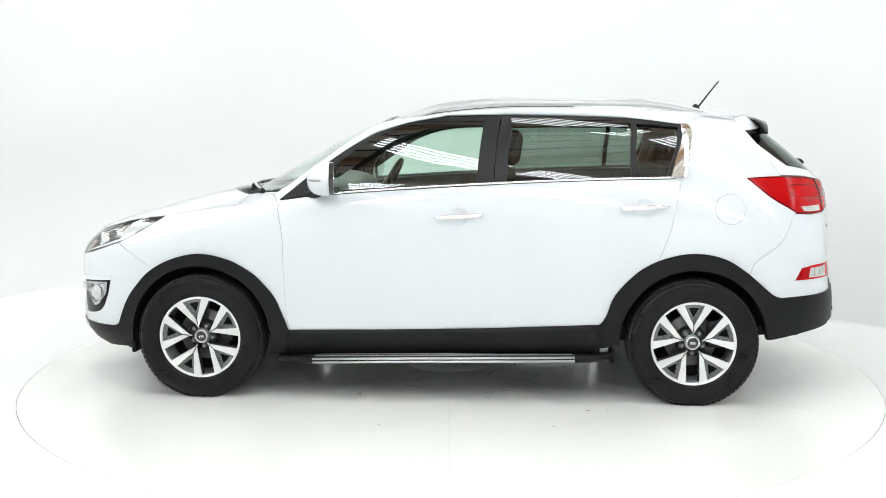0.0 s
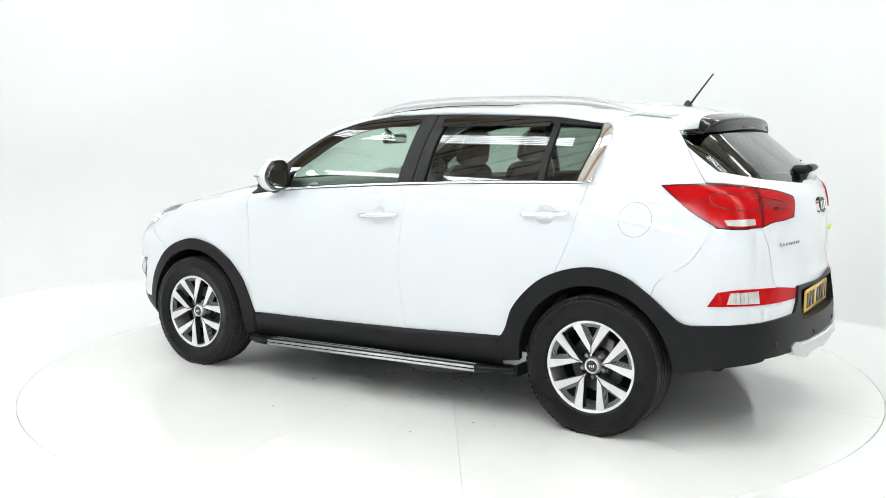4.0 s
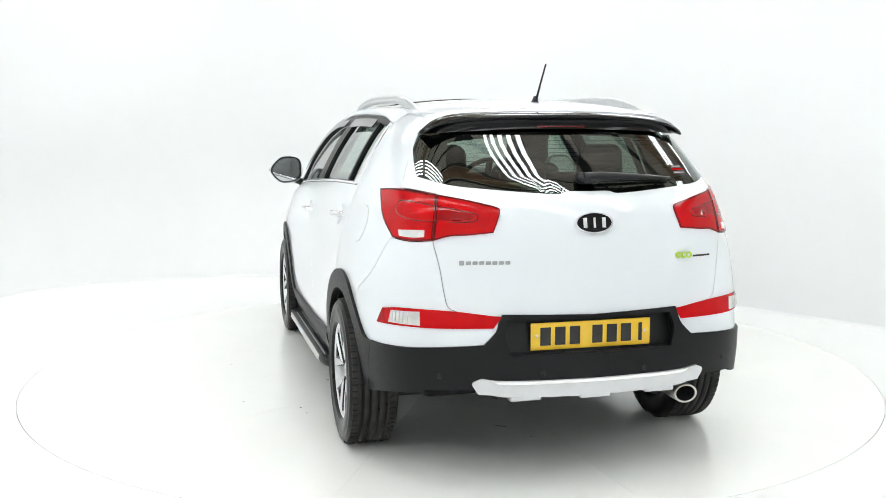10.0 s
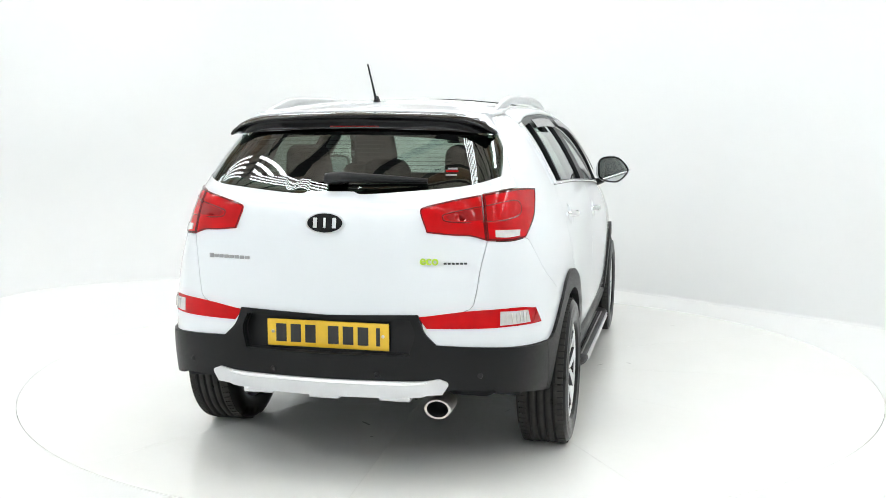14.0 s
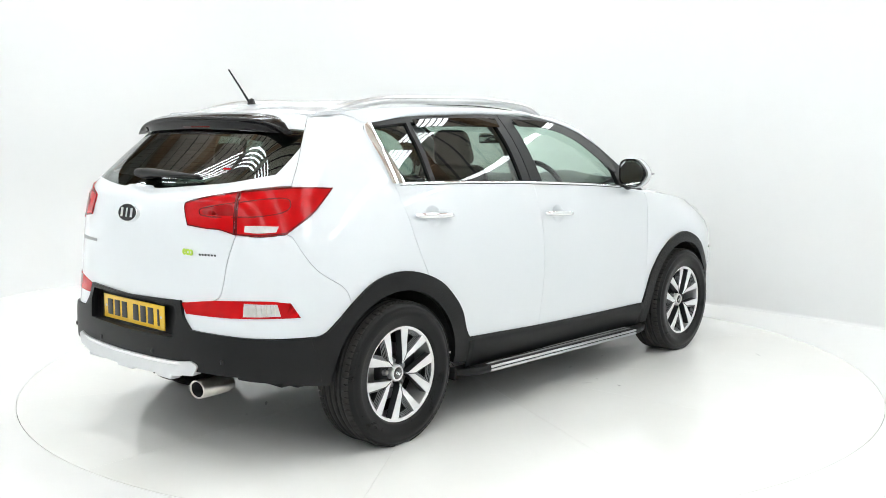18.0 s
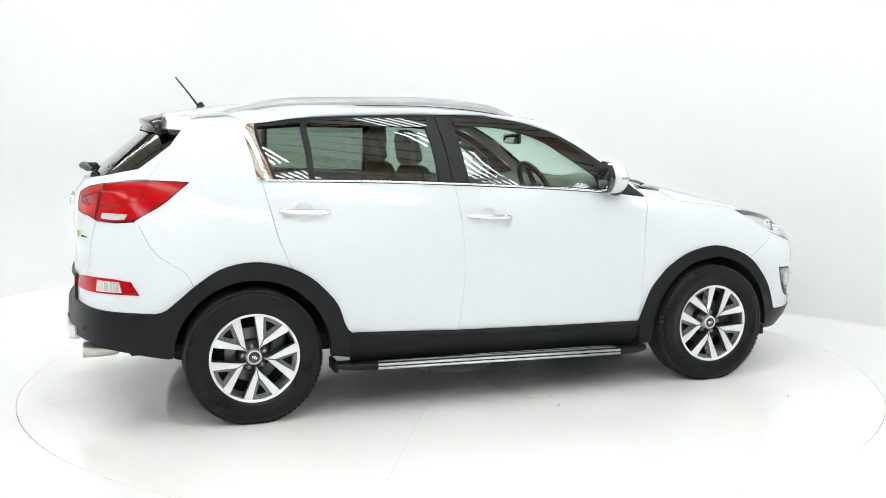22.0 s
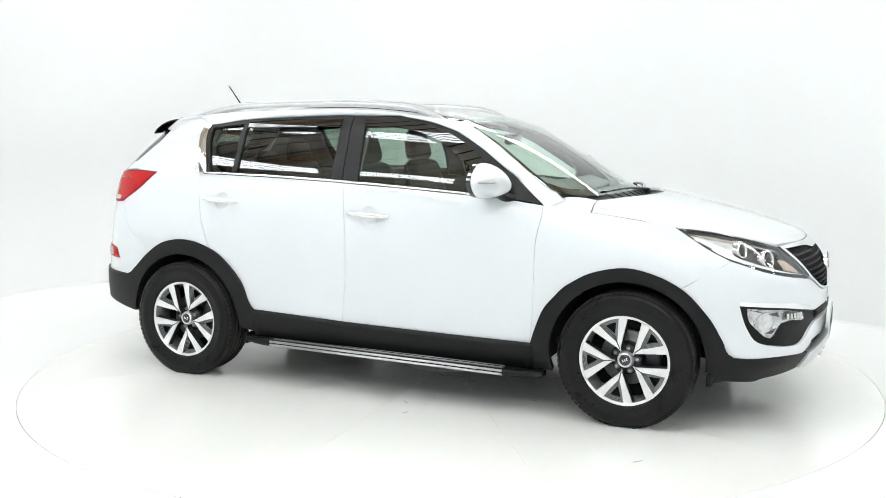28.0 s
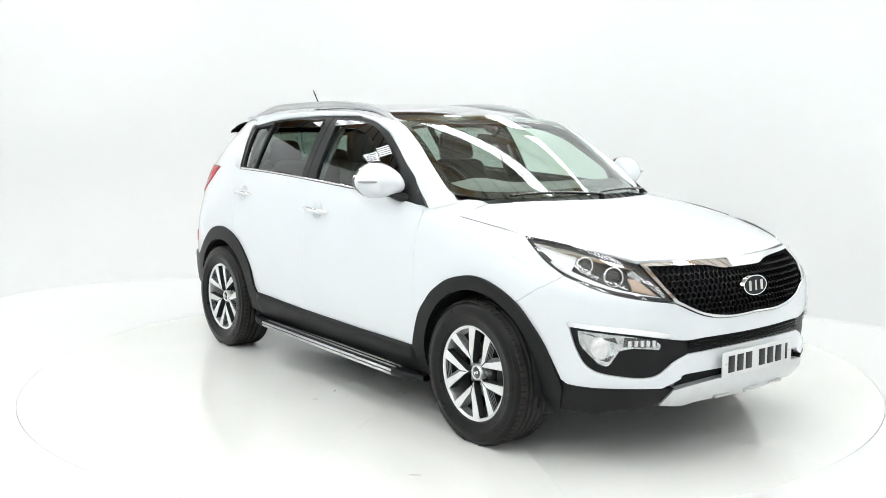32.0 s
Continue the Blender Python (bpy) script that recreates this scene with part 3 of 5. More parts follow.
def build_body(car):
    # wings, doors, quarters
    sides("front_wing", [outline([S(.88, 1.071), S(1.12, 1.045), S(1.33, 1.017), S(1.52, .987)], [S(1.52, .987), S(1.67, .895), S(1.79, .834)], [S(1.79, .834), S(1.68, .765), S(1.575, .700)],
                                 [S(1.575, .700), S(1.44, .762), S(1.30, .784), S(1.138, .748), S(1.029, .686), S(.963, .623), S(.907, .554), S(.864, .45), S(.84, .368)], list(reversed(DOOR_FRONT_EDGE)))], PAINT, car, "white front wing over the wheel", gap=.0006)
    doors = sides("front_door", [outline(DOOR_FRONT_EDGE, [S(.83, .368), S(.3, .377), S(-.25, .392)], list(reversed(DOOR_MID_EDGE)), list(reversed(BELT_FRONT))), handle_cup(HANDLES[0])[2]], PAINT, car, "white front door with chrome handle", gap=.0006)
    rears = sides("rear_door", [outline(DOOR_MID_EDGE, [S(-.25, .392), S(-.5, .40), S(-.79, .414)], [S(-.79, .414), S(-.832, .428), S(-.863, .472), S(-.898, .569), S(-.970, .660), S(-1.063, .736), S(-1.125, .768)], list(reversed(DOOR_REAR_EDGE)), list(reversed(BELT_REAR))), handle_cup(HANDLES[1])[2]],
                  PAINT, car, "white rear door with chrome handle", gap=.0010)
    quarter = outline(DOOR_REAR_EDGE, [S(-1.125, .768), S(-1.202, .791), S(-1.339, .806), S(-1.476, .776), S(-1.60, .698)], [S(-1.60, .698), S(-1.64, .772), S(-1.765, .862), S(-1.84, 1.00)],
                      [S(-1.86, 1.012), S(-1.74, 1.082), S(-1.66, 1.143), S(-1.595, 1.196)], [S(-1.595, 1.196), S(-1.70, 1.203), S(-1.785, 1.206)], list(reversed(GATE_EDGE)), [S(-1.555, 1.514), S(-1.52, 1.522), S(-1.42, 1.524), S(-1.34, 1.507), S(-1.27, 1.481)], [S(-1.27, 1.481), S(-1.307, 1.462), S(-1.313, 1.43), S(-1.302, 1.36), S(-1.286, 1.295), S(-1.266, 1.205)], [S(-1.266, 1.205), S(-1.25, 1.199)])
    quarters = sides("rear_quarter", [quarter], PAINT, car, "white rear quarter panel", gap=.0010)
    # White backing added under the flanks so that the gaps stay light grey.
    shell = outline([S(1.50, .975), S(1.12, 1.033), S(.88, 1.058), S(.1, 1.135), S(-.24, 1.155), S(-1.24, 1.188)], [S(-1.24, 1.188), S(-1.60, 1.188), S(-1.76, 1.06), S(-1.88, 1.00)], [S(-1.88, 1.00), S(-1.82, .62)], [S(-1.82, .62), S(-1.70, .645), S(-1.55, .765), S(-1.33, .82), S(-1.11, .775), S(-.93, .640), S(-.80, .43)],
                    [S(-.80, .43), S(-.25, .40), S(.82, .38)], [S(.82, .38), S(.92, .53), S(1.06, .715), S(1.34, .805), S(1.60, .73), S(1.72, .62)], [S(1.72, .62), S(1.80, .78), S(1.78, .835), S(1.65, .897), S(1.50, .975)])
    sides("gap_backing", [shell], PAINT, car, "white backing added to lighten the panel gaps", lift=-.011, thick=0, step=.06)
    # fuel flap, on the left only
    cq, cz = S(-1.50, 1.036)
    ring = [(cq + .079 * math.cos(2 * math.pi * k / 40), cz + .079 * math.sin(2 * math.pi * k / 40)) for k in range(40)]
    panel("fuel_flap_gap", [ring], skin, GUNMETAL, quarters[0], lift=.0006, thick=0)
    panel("fuel_flap", [shrink(ring, .0013)], skin, PAINT, quarters[0], "round white fuel flap", lift=.0016, thick=.002)

    # pillars and roof edge: a white strip between side windows and windscreen or roof
    low = smooth([S(.88, 1.073), S(.75, 1.187), S(.62, 1.283), S(.475, 1.379), S(.32, 1.453), S(.10, 1.507), S(-.28, 1.529), S(-.65, 1.524), S(-1.01, 1.511), S(-1.27, 1.481), S(-1.34, 1.507), S(-1.42, 1.524), S(-1.52, 1.522)], 8)
    top = smooth([(.955, .672, 1.104), tuple(screen(.670, 1.158)), tuple(screen(.648, 1.28)), tuple(screen(.622, 1.39)), tuple(screen(.603, 1.490)), tuple(roof(.13, .59)), tuple(roof(-.28, .585)), tuple(roof(-.65, .585)), tuple(roof(-1.01, .585)), tuple(roof(-1.27, .583)), tuple(roof(-1.36, .58)), tuple(roof(-1.44, .577)), tuple(roof(-1.53, .565))], 8)
    for s in (1, -1):
        rows = []
        for i, ((q, z), t) in enumerate(zip(low, top)):
            a, b = skin(q, z), Vector(t)
            foot = max(0, 1 - i / 4)
            row = []
            for k in range(9):
                f = k / 8
                p = a.lerp(b, f)
                out = Vector((.25, 1, .75)).normalized()
                p = p + out * (.016 * math.sin(math.pi * f) * min(1, max(0, (a.x + 1.27) / .5)))
                p = p.lerp(Vector((p.x, p.y, hood(p.x, p.y).z + .002)), foot)
                row.append((p.x, s * p.y, p.z))
            rows.append(row)
        sheet("roof_pillar", rows, PAINT, car, "white windscreen pillar and roof edge", solid=-.004)

    # bonnet, cowl, roof, screens
    half = flat_outline([(2.084, 0), (2.055, .28), (1.977, .545)], [(1.975, .545), (1.80, .655), (1.67, .715), (1.52, .768)], [(1.52, .768), (1.30, .795), (1.12, .803)], [(1.12, .803), (1.105, .70), (1.10, .61)], [(1.10, .61), (1.16, .53), (1.25, .34), (1.295, .16), (1.31, 0)])
    bonnet = panel("bonnet", [[p for p in half] + [(a, -b) for a, b in reversed(half) if abs(b) > 1e-6]], hood, PAINT, car, "white bonnet", gap=.0035, middle=Vector((1.4, 0, .3)))
    # A dark line laid along the bonnet gap stands in for its shade.
    for s in (1, -1):
        dark_line = [skin(s * S(x, z)[0], z) + Vector((0, -s * .004, -.002)) for x, z in ((1.12, 1.045), (1.20, 1.035), (1.33, 1.017), (1.50, .990))]
        tube("bonnet_gap_line", dark_line, .0028, RUBBER, car, "dark line laid in the gap along the bonnet's edge", sides=6)
    # wing corners beside the bonnet, up to the pillar's foot
    for s in (1, -1):
        panel("scuttle_corner", [[(a, s * b) for a, b in flat_outline([(1.12, .803), (1.105, .70), (1.10, .61)], [(1.10, .61), (1.02, .595), (.95, .62)], [(.95, .62), (.90, .66), (.83, .71), (.81, .78)], [(.81, .78), (.885, .822)], [(.885, .822), (1.0, .814), (1.12, .805)])]],
              hood, PAINT, car, "white panel at the windscreen's foot", gap=.0015, middle=Vector((1., 0, .3)))
    half = flat_outline([(.33, 0), (.32, .3), (.27, .52), (.20, .583)], [(.20, .583), (-.28, .587), (-1.0, .587), (-1.45, .585)], [(-1.45, .585), (-1.56, .56)], [(-1.56, .56), (-1.655, .35), (-1.69, 0)])
    panel("roof", [half + [(a, -b) for a, b in reversed(half) if abs(b) > 1e-6]], roof, PAINT, car, "white roof", middle=Vector((-.5, 0, 1)))
    half = flat_outline([(.345, 0), (.335, .3), (.285, .50)], [(.285, .50), (.20, .525), (-.2, .53), (-.70, .52)], [(-.70, .52), (-.73, .3), (-.735, 0)])
    panel("sunroof", [half + [(a, -b) for a, b in reversed(half) if abs(b) > 1e-6]], roof, PIANO, car, "black glass panoramic roof panel", lift=.004, thick=.006, middle=Vector((-.5, 0, 1)))
    half = flat_outline([(0, 1.115), (.3, 1.108), (.5, 1.108), (.61, 1.122), (.668, 1.150)], [(.668, 1.150), (.660, 1.22), (.636, 1.33), (.612, 1.43), (.598, 1.493)], [(.598, 1.493), (.4, 1.518), (0, 1.535)])
    windscreen = panel("windscreen", [both(half)], screen, GLASS_FRONT, car, "clear windscreen with a green tint", thick=.005, step=.03, middle=Vector((0, 0, 1)))
    edge = flat_outline([(0, 1.150), (.3, 1.143), (.5, 1.143), (.585, 1.155), (.632, 1.182)], [(.632, 1.182), (.625, 1.23), (.602, 1.33), (.580, 1.42), (.568, 1.475)], [(.568, 1.475), (.4, 1.495), (0, 1.512)])
    panel("frit_band", [both(half), both(edge)], screen, PIANO, windscreen, "black printed edge of the windscreen", lift=-.006, thick=0, middle=Vector((0, 0, 1)))
    rear_edge = curve((0, 1.32), (.16, 1.305), (.34, 1.26), (.53, 1.17), (.62, 1.10))
    rows = []
    for y in np.linspace(-.60, .60, 41):
        a = screen(y, 1.116) - Vector((.02, 0, .004 + .035 * (abs(y) / .62) ** 4))
        b = hood(rear_edge(abs(y)), y) - Vector((0, 0, .014))
        rows.append([a.lerp(b, k / 6) - Vector((0, 0, .012 * math.sin(math.pi * k / 6))) for k in range(7)])
    scuttle = sheet("scuttle", rows, SATIN, car, "black plastic scuttle under the windscreen")
    for k in range(11):
        y = -.40 + .08 * k
        a, b = screen(y, 1.116) + Vector((.02, 0, -.006)), hood(rear_edge(abs(y)), y) - Vector((.03, 0, .018))
        tube("scuttle_rib", [a, a.lerp(b, .5) - Vector((0, 0, .009)), b], .003, TRIM, scuttle, sides=6, n=2)
    for y0, y1 in ((.60, .02), (.06, -.46)):
        pts = [screen(y0 + (y1 - y0) * k / 6, 1.112 + .016 * math.sin(math.pi * k / 7)) + Vector((.060, 0, .006)) for k in range(7)]
        w = tube("front_wiper", pts, [.011, .009, .008, .008, .007, .006], PIANO, car, "black wiper at the windscreen's foot", sides=8, squash=.7)
        tube("blade", [p + Vector((-.016, 0, -.004)) for p in pts[1:]], .006, RUBBER, w, sides=6)
        bm = lathe([(0, .010), (.012, .008), (.015, 0), (.015, -.02)], 16, "z")
        bmesh.ops.translate(bm, vec=pts[0] + Vector((.0, 0, -.008)), verts=bm.verts)
        part("pivot", bm, SATIN, w)

    # front bumper
    white = outline([F(0, .648), F(.19, .645), F(.33, .666), F(.475, .728)], [F(.475, .728), F(.65, .757), S(1.93, .787), S(1.79, .834)], [S(1.79, .834), S(1.68, .765), S(1.575, .700)],
                    [S(1.575, .700), S(1.66, .62), S(1.733, .523), S(1.80, .387)], [S(1.80, .387), S(1.835, .372), S(1.93, .369), F(.67, .372), F(.52, .368)], [F(.52, .368), F(.44, .40), F(.39, .422), F(0, .428)])
    mouth = outline([F(0, .574), F(.30, .573), F(.42, .569), F(.53, .585)], [F(.53, .585), F(.66, .607), S(1.84, .628)], [S(1.84, .628), S(1.87, .53), S(1.92, .452), F(.69, .425), F(.56, .420), F(.47, .478), F(.40, .508)], [F(.40, .508), F(.2, .517), F(0, .52)])
    # The same added white backing, to lighten the gaps round the tailgate.
    rear_backing = both_tail(outline([B(0, .735), B(.50, .74), B(.66, .74)], [B(.66, .74), B(.66, 1.185)], [B(.66, 1.185), B(.3, 1.185), B(0, 1.185)]))
    panel("rear_backing", [rear_backing], round_tail, PAINT, car, "white backing added to lighten the tailgate gaps", lift=-.02, thick=0, step=.06)
    bumper = panel("front_bumper", [both(white), both(mouth)], skin, PAINT, car, "white front bumper", gap=.0011, step=.035, thick=.03)
    panel("bumper_insert", [both(shrink(mouth, -.006))], skin, TRIM, bumper, "black plastic inlay round the fog lamps", lift=-.012, thick=.0, step=.035)
    slot = both(outline([F(0, .566), F(.30, .565), F(.41, .560)], [F(.41, .560), F(.40, .522)], [F(.40, .522), F(.2, .527), F(0, .529)]))
    panel("lower_grille", [slot], skin, DARK, bumper, "dark lower grille slot", lift=-.009, thick=0)
    for k in range(3):
        z = .535 + .011 * k
        tube("grille_bar", [skin(q, z) for q in np.linspace(-.41, .41, 13)], .003, MESH_BLACK, bumper, sides=6, n=2)
    for s in (1, -1):
        f = (lambda l: l) if s > 0 else flip
        panel("chrome_blade", [f(outline([S(1.84, .648), F(.65, .632), F(.52, .607), F(.475, .588)], [F(.475, .588), F(.53, .588), F(.66, .609), S(1.84, .628)], [S(1.84, .628), S(1.84, .648)]))], skin, CHROME, bumper, "chrome blade over the fog lamp", lift=.008, thick=.02)
        fog = outline([S(1.875, .612), F(.66, .596), F(.56, .575)], [F(.56, .575), F(.535, .557), F(.54, .535)], [F(.54, .535), F(.63, .545), F(.685, .535)], [F(.685, .535), F(.715, .47), S(1.95, .478)], [S(1.95, .478), S(1.89, .545), S(1.875, .612)])
        lamp = panel("fog_lamp", [f(fog)], skin, FOG_BOWL, bumper, "clear fog lamp with daytime light", lift=-.010, thick=.0)
        panel("lens", [f(fog)], skin, LENS, lamp, lift=-.002, thick=.008)
        bm = lathe([(0, .012), (.02, .012), (.036, .004), (.042, -.004), (.046, 0), (.046, -.02)], 28, "x")
        n0 = Vector((.78, s * .62, 0)).normalized()
        bmesh.ops.transform(bm, matrix=Matrix.Translation(skin(s * F(.735, .545)[0], .545) - n0 * .004) @ n0.to_track_quat("X", "Z").to_matrix().to_4x4(), verts=bm.verts)
        part("reflector", bm, FROST, lamp)
        for facet in ([S(1.885, .604), S(1.925, .600), F(.735, .583)], [F(.735, .583), F(.70, .590), F(.69, .565)], [S(1.905, .56), S(1.915, .52), F(.765, .52)], [F(.735, .49), F(.715, .485), F(.70, .515)]):
            panel("facet", [f(facet)], skin, LAMP_DARK, lamp, "dark facet of the fog lamp", lift=-.007, thick=.002, step=.03)
        strip = outline([F(.548, .552), F(.55, .576)], [F(.55, .576), F(.60, .586), F(.672, .592)], [F(.672, .592), F(.674, .552)], [F(.674, .552), F(.61, .549), F(.548, .552)])
        panel("daytime_backing", [f(strip)], skin, LAMP_DARK, lamp, "dark backing of the daytime light", lift=-.008, thick=.002, step=.02)
        for k in range(5):
            y = .565 + .022 * k
            part("daytime_element", block((.012, .014, .026), skin(s * F(y, .566)[0], .566) - Vector((.002, 0, 0)), bevel=.003), FROST, lamp)
    black = outline([S(1.775, .40), S(1.81, .385), S(1.835, .371), S(1.93, .368), F(.67, .371), F(.52, .367)], [F(.52, .367), F(.46, .36), F(.48, .29)], [F(.48, .29), F(.66, .262), S(1.90, .245), S(1.76, .25)], [S(1.76, .25), S(1.755, .33), S(1.775, .40)])
    sides("bumper_skirt", [black], TRIM, bumper, "black plastic bumper skirt", lift=.004, thick=.03)
    intake = both(outline([F(0, .43), F(.39, .425), F(.46, .372)], [F(.46, .372), F(.46, .34)], [F(.46, .34), F(0, .35)]))
    panel("lower_intake", [intake], skin, DARK, bumper, "dark lower intake", lift=-.02, thick=0)
    skid = both(outline([F(0, .398), F(.24, .389), F(.40, .374), F(.475, .362)], [F(.475, .362), F(.51, .30)], [F(.51, .30), F(.40, .285), F(.30, .30), F(0, .297)]))
    panel("skid_plate", [skid], skin, SILVER, bumper, "silver skid plate under the bumper", lift=.016, thick=.05)
    for y in (-.2, 0, .2):
        part("skid_rib", block((.05, .10, .012), skin(F(y if y else .001, .30)[0] * 1, .30) + Vector((.005, 0, .0)), bevel=.004), SILVER, bumper)
    # grille
    g_in = outline([F(0, .846), F(.13, .847), F(.21, .862), F(.34, .870), F(.512, .873)], [F(.512, .876), F(.502, .805), F(.458, .737)], [F(.458, .737), F(.33, .681), F(.17, .656), F(0, .659)])
    g_out = outline([F(0, .884), F(.14, .885), F(.28, .889), F(.54, .888)], [F(.54, .888), F(.525, .81), F(.475, .73)], [F(.475, .73), F(.33, .667), F(.19, .645), F(0, .648)])
    grille = panel("grille_surround", [both(g_out), both(g_in)], skin, CHROME, car, "chrome surround of the black front grille", lift=.004, thick=.03, gap=.003)
    panel("grille_back", [both(shrink(g_in, -.004))], skin, DARK, grille, lift=-.028, thick=0)
    bm = bmesh.new()
    loop = both(g_in)
    k = .0285
    for i in range(-21, 22):
        for j in range(-1, 10):
            a, b = i * k * 1.0, .652 + j * k * .866 + 0
            if j % 2:
                a += k / 2
            if not within((a, b), [loop]):
                continue
            ro, ri = [], []
            for m in range(6):
                t = math.pi / 6 + m * math.pi / 3
                u, v = math.cos(t) * k * .577, math.sin(t) * k * .577
                p, r = skin(a + u, b + v), skin(a + u * .80, b + v * .80)
                ro.append(bm.verts.new(p - Vector((.008, 0, 0))))
                ri.append((bm.verts.new(r - Vector((.010, 0, 0))), bm.verts.new(r - Vector((.024, 0, 0)))))
            for m in range(6):
                w = (m + 1) % 6
                bm.faces.new((ro[m], ro[w], ri[w][0], ri[m][0]))
                bm.faces.new((ri[m][0], ri[w][0], ri[w][1], ri[m][1]))
    bmesh.ops.recalc_face_normals(bm, faces=bm.faces)
    part("grille_mesh", bm, MESH_BLACK, grille, "gloss black honeycomb grille", "stuff")
    emblem(car, skin(0, .768) + Vector((.006, 0, 0)), Vector((1, 0, .12)), .088, .046, "oval chrome and black emblem")
    number_plate(car, Vector((2.222, 0, .447)), 1, PLATE_W, "white front number plate with dark characters")

    # rear: corner bumpers, tailgate, black bumper
    corner = outline([S(-1.60, .698), S(-1.64, .772), S(-1.765, .862), S(-1.84, 1.00)], [S(-1.86, 1.010), S(-1.95, 1.004), B(.632, 1.010)], GATE_LOW, [B(.385, .713), B(.40, .655), B(.45, .603)],
                     [B(.45, .603), B(.62, .594), S(-2.03, .587), S(-1.81, .575)], [S(-1.81, .575), S(-1.75, .577), S(-1.68, .629), S(-1.60, .698)])
    sides("bumper_corner", [corner], PAINT, car, "white rear bumper corner", gap=.0011)
    upper = outline([S(-1.72, .592), S(-1.81, .573), S(-2.03, .587), B(.62, .594), B(.45, .603)], [B(.45, .603), B(.40, .655), B(.375, .722)], [B(.375, .722), B(0, .712)])
    lower = outline([B(0, .425), B(.48, .43), B(.67, .424)], [B(.67, .424), S(-2.05, .412), S(-1.92, .388), S(-1.72, .350)], [S(-1.72, .350), S(-1.70, .47), S(-1.72, .592)])[:-1]
    half = lower + upper
    loop = half + [(2 * Q_END - a, b) for a, b in reversed(half) if abs(a - Q_END) > 1e-6]
    bay = both_tail(outline([B(0, .706), B(.345, .70)], [B(.345, .70), B(.365, .64), B(.345, .562)], [B(.345, .562), B(0, .558)]))
    rear = panel("rear_bumper", [loop, bay], round_tail, TRIM, car, "black plastic rear bumper", lift=.013, thick=.03)
    panel("plate_recess", [shrink(bay, -.006)], round_tail, SATIN, rear, "black recess of the number plate", lift=-.034, thick=0)
    bay_in = shrink(bay, .0)
    rows = []
    for a, b in bay_in + bay_in[:1]:
        p = round_tail(a, b)
        rows.append([tuple(p + Vector((-.004, 0, 0))), tuple(p + Vector((.042, 0, 0)))])
    sheet("recess_wall", rows, SATIN, rear)
    number_plate(car, Vector((-2.147, 0, .628)), -1, PLATE_Y, "yellow rear number plate with dark characters")
    for y in (.62, .22, -.22, -.62):
        bm = lathe([(0, -.004), (.009, -.003), (.011, 0), (.012, .004)], 16, "x")
        p = skin(*B(y, .485))
        bmesh.ops.translate(bm, vec=p + Vector((-.0155, 0, 0)), verts=bm.verts)
        part("parking_sensor", bm, SATIN, rear)
    skid = both_tail(outline([B(0, .460), B(.36, .463), B(.465, .474)], [B(.465, .474), B(.498, .455), B(.475, .412)], [B(.475, .412), B(.42, .408), B(.38, .400), B(.2, .394), B(0, .392)]))
    plate = panel("skid_plate", [skid], round_tail, SILVER, rear, "silver skid plate along the rear bumper", lift=.022, thick=.05)
    for y in (-.29, 0.0, .29):
        p = skin(*B(y if y else 1e-6, .392))
        part("skid_tab", block((.05, .13, .022), (p.x + .006, y, .390), bevel=.006), SILVER, plate)
    strip = both_tail(outline([B(0, .459), B(.36, .461), B(.43, .467)], [B(.43, .467), B(.36, .449), B(0, .447)]))
    panel("chrome_edge", [strip], round_tail, CHROME, plate, "bright upper edge", lift=.025, thick=.004)
    sides("rear_reflector", [outline([S(-1.848, .664), S(-1.885, .728)], [S(-1.885, .728), S(-1.98, .741), B(.57, .737), B(.375, .712)], [B(.375, .712), B(.41, .668)], [B(.41, .668), B(.64, .668), S(-1.99, .668), S(-1.848, .664)])], RED, car, "red rear reflector strip", lift=.004, thick=.012)
    sides("fog_lens", [outline([S(-1.925, .676), S(-1.935, .726)], [S(-1.935, .726), B(.685, .731)], [B(.685, .731), B(.685, .676)], [B(.685, .676), S(-1.925, .676)])], LENS_GREY, car, "clear reversing light in the reflector", lift=.0065, thick=.003)
    for s in (1, -1):
        for k in range(5):
            x = -1.942 - .015 * k
            rib = [skin(*S(x, z)) for z in (.682, .703, .724)]
            tube("lens_rib", [(p.x - .006, s * (p.y + .005), p.z) for p in rib], .0022, FROST if k % 2 else STEEL, car, "rib in the clear reversing light", sides=6, n=2)
    half = outline([B(0, .708), B(.385, .713)], list(reversed(GATE_LOW)), [B(.632, 1.010), B(.618, 1.10), B(.602, 1.193)], [B(.602, 1.193), S(-1.87, 1.206), S(-1.785, 1.209)], list(reversed(GATE_EDGE)), [S(-1.555, 1.514), B(.40, 1.535), B(0, 1.54)])
    gate = panel("tailgate", [both_tail(half), REAR_GLASS], round_tail, PAINT, car, "white tailgate", gap=.0018)
    glass = panel("rear_window", [REAR_GLASS], round_tail, GLASS_TAIL, gate, "dark tinted rear window", lift=-.003, thick=.005)
    inner = both_tail(outline([B(0, 1.245), B(.35, 1.25), B(.545, 1.268)], [B(.545, 1.268), B(.535, 1.33), B(.505, 1.405)], [B(.505, 1.405), B(.3, 1.425), B(0, 1.435)]))
    panel("frit_band", [REAR_GLASS, inner], round_tail, PIANO, glass, "black printed edge of the glass", lift=-.012, thick=0)
    for k in range(9):
        z = 1.27 + k * .0165
        w = .47 - .04 * k / 8
        pts = [round_tail(B(y, z)[0] if y > 0 else (2 * Q_END + B(y, z)[0] if y < 0 else Q_END), z) for y in np.linspace(w, -w, 11)]
        tube("heater_wire", [p + Vector((.012, 0, 0)) for p in pts], .0009, SATIN, glass, sides=4, n=1)
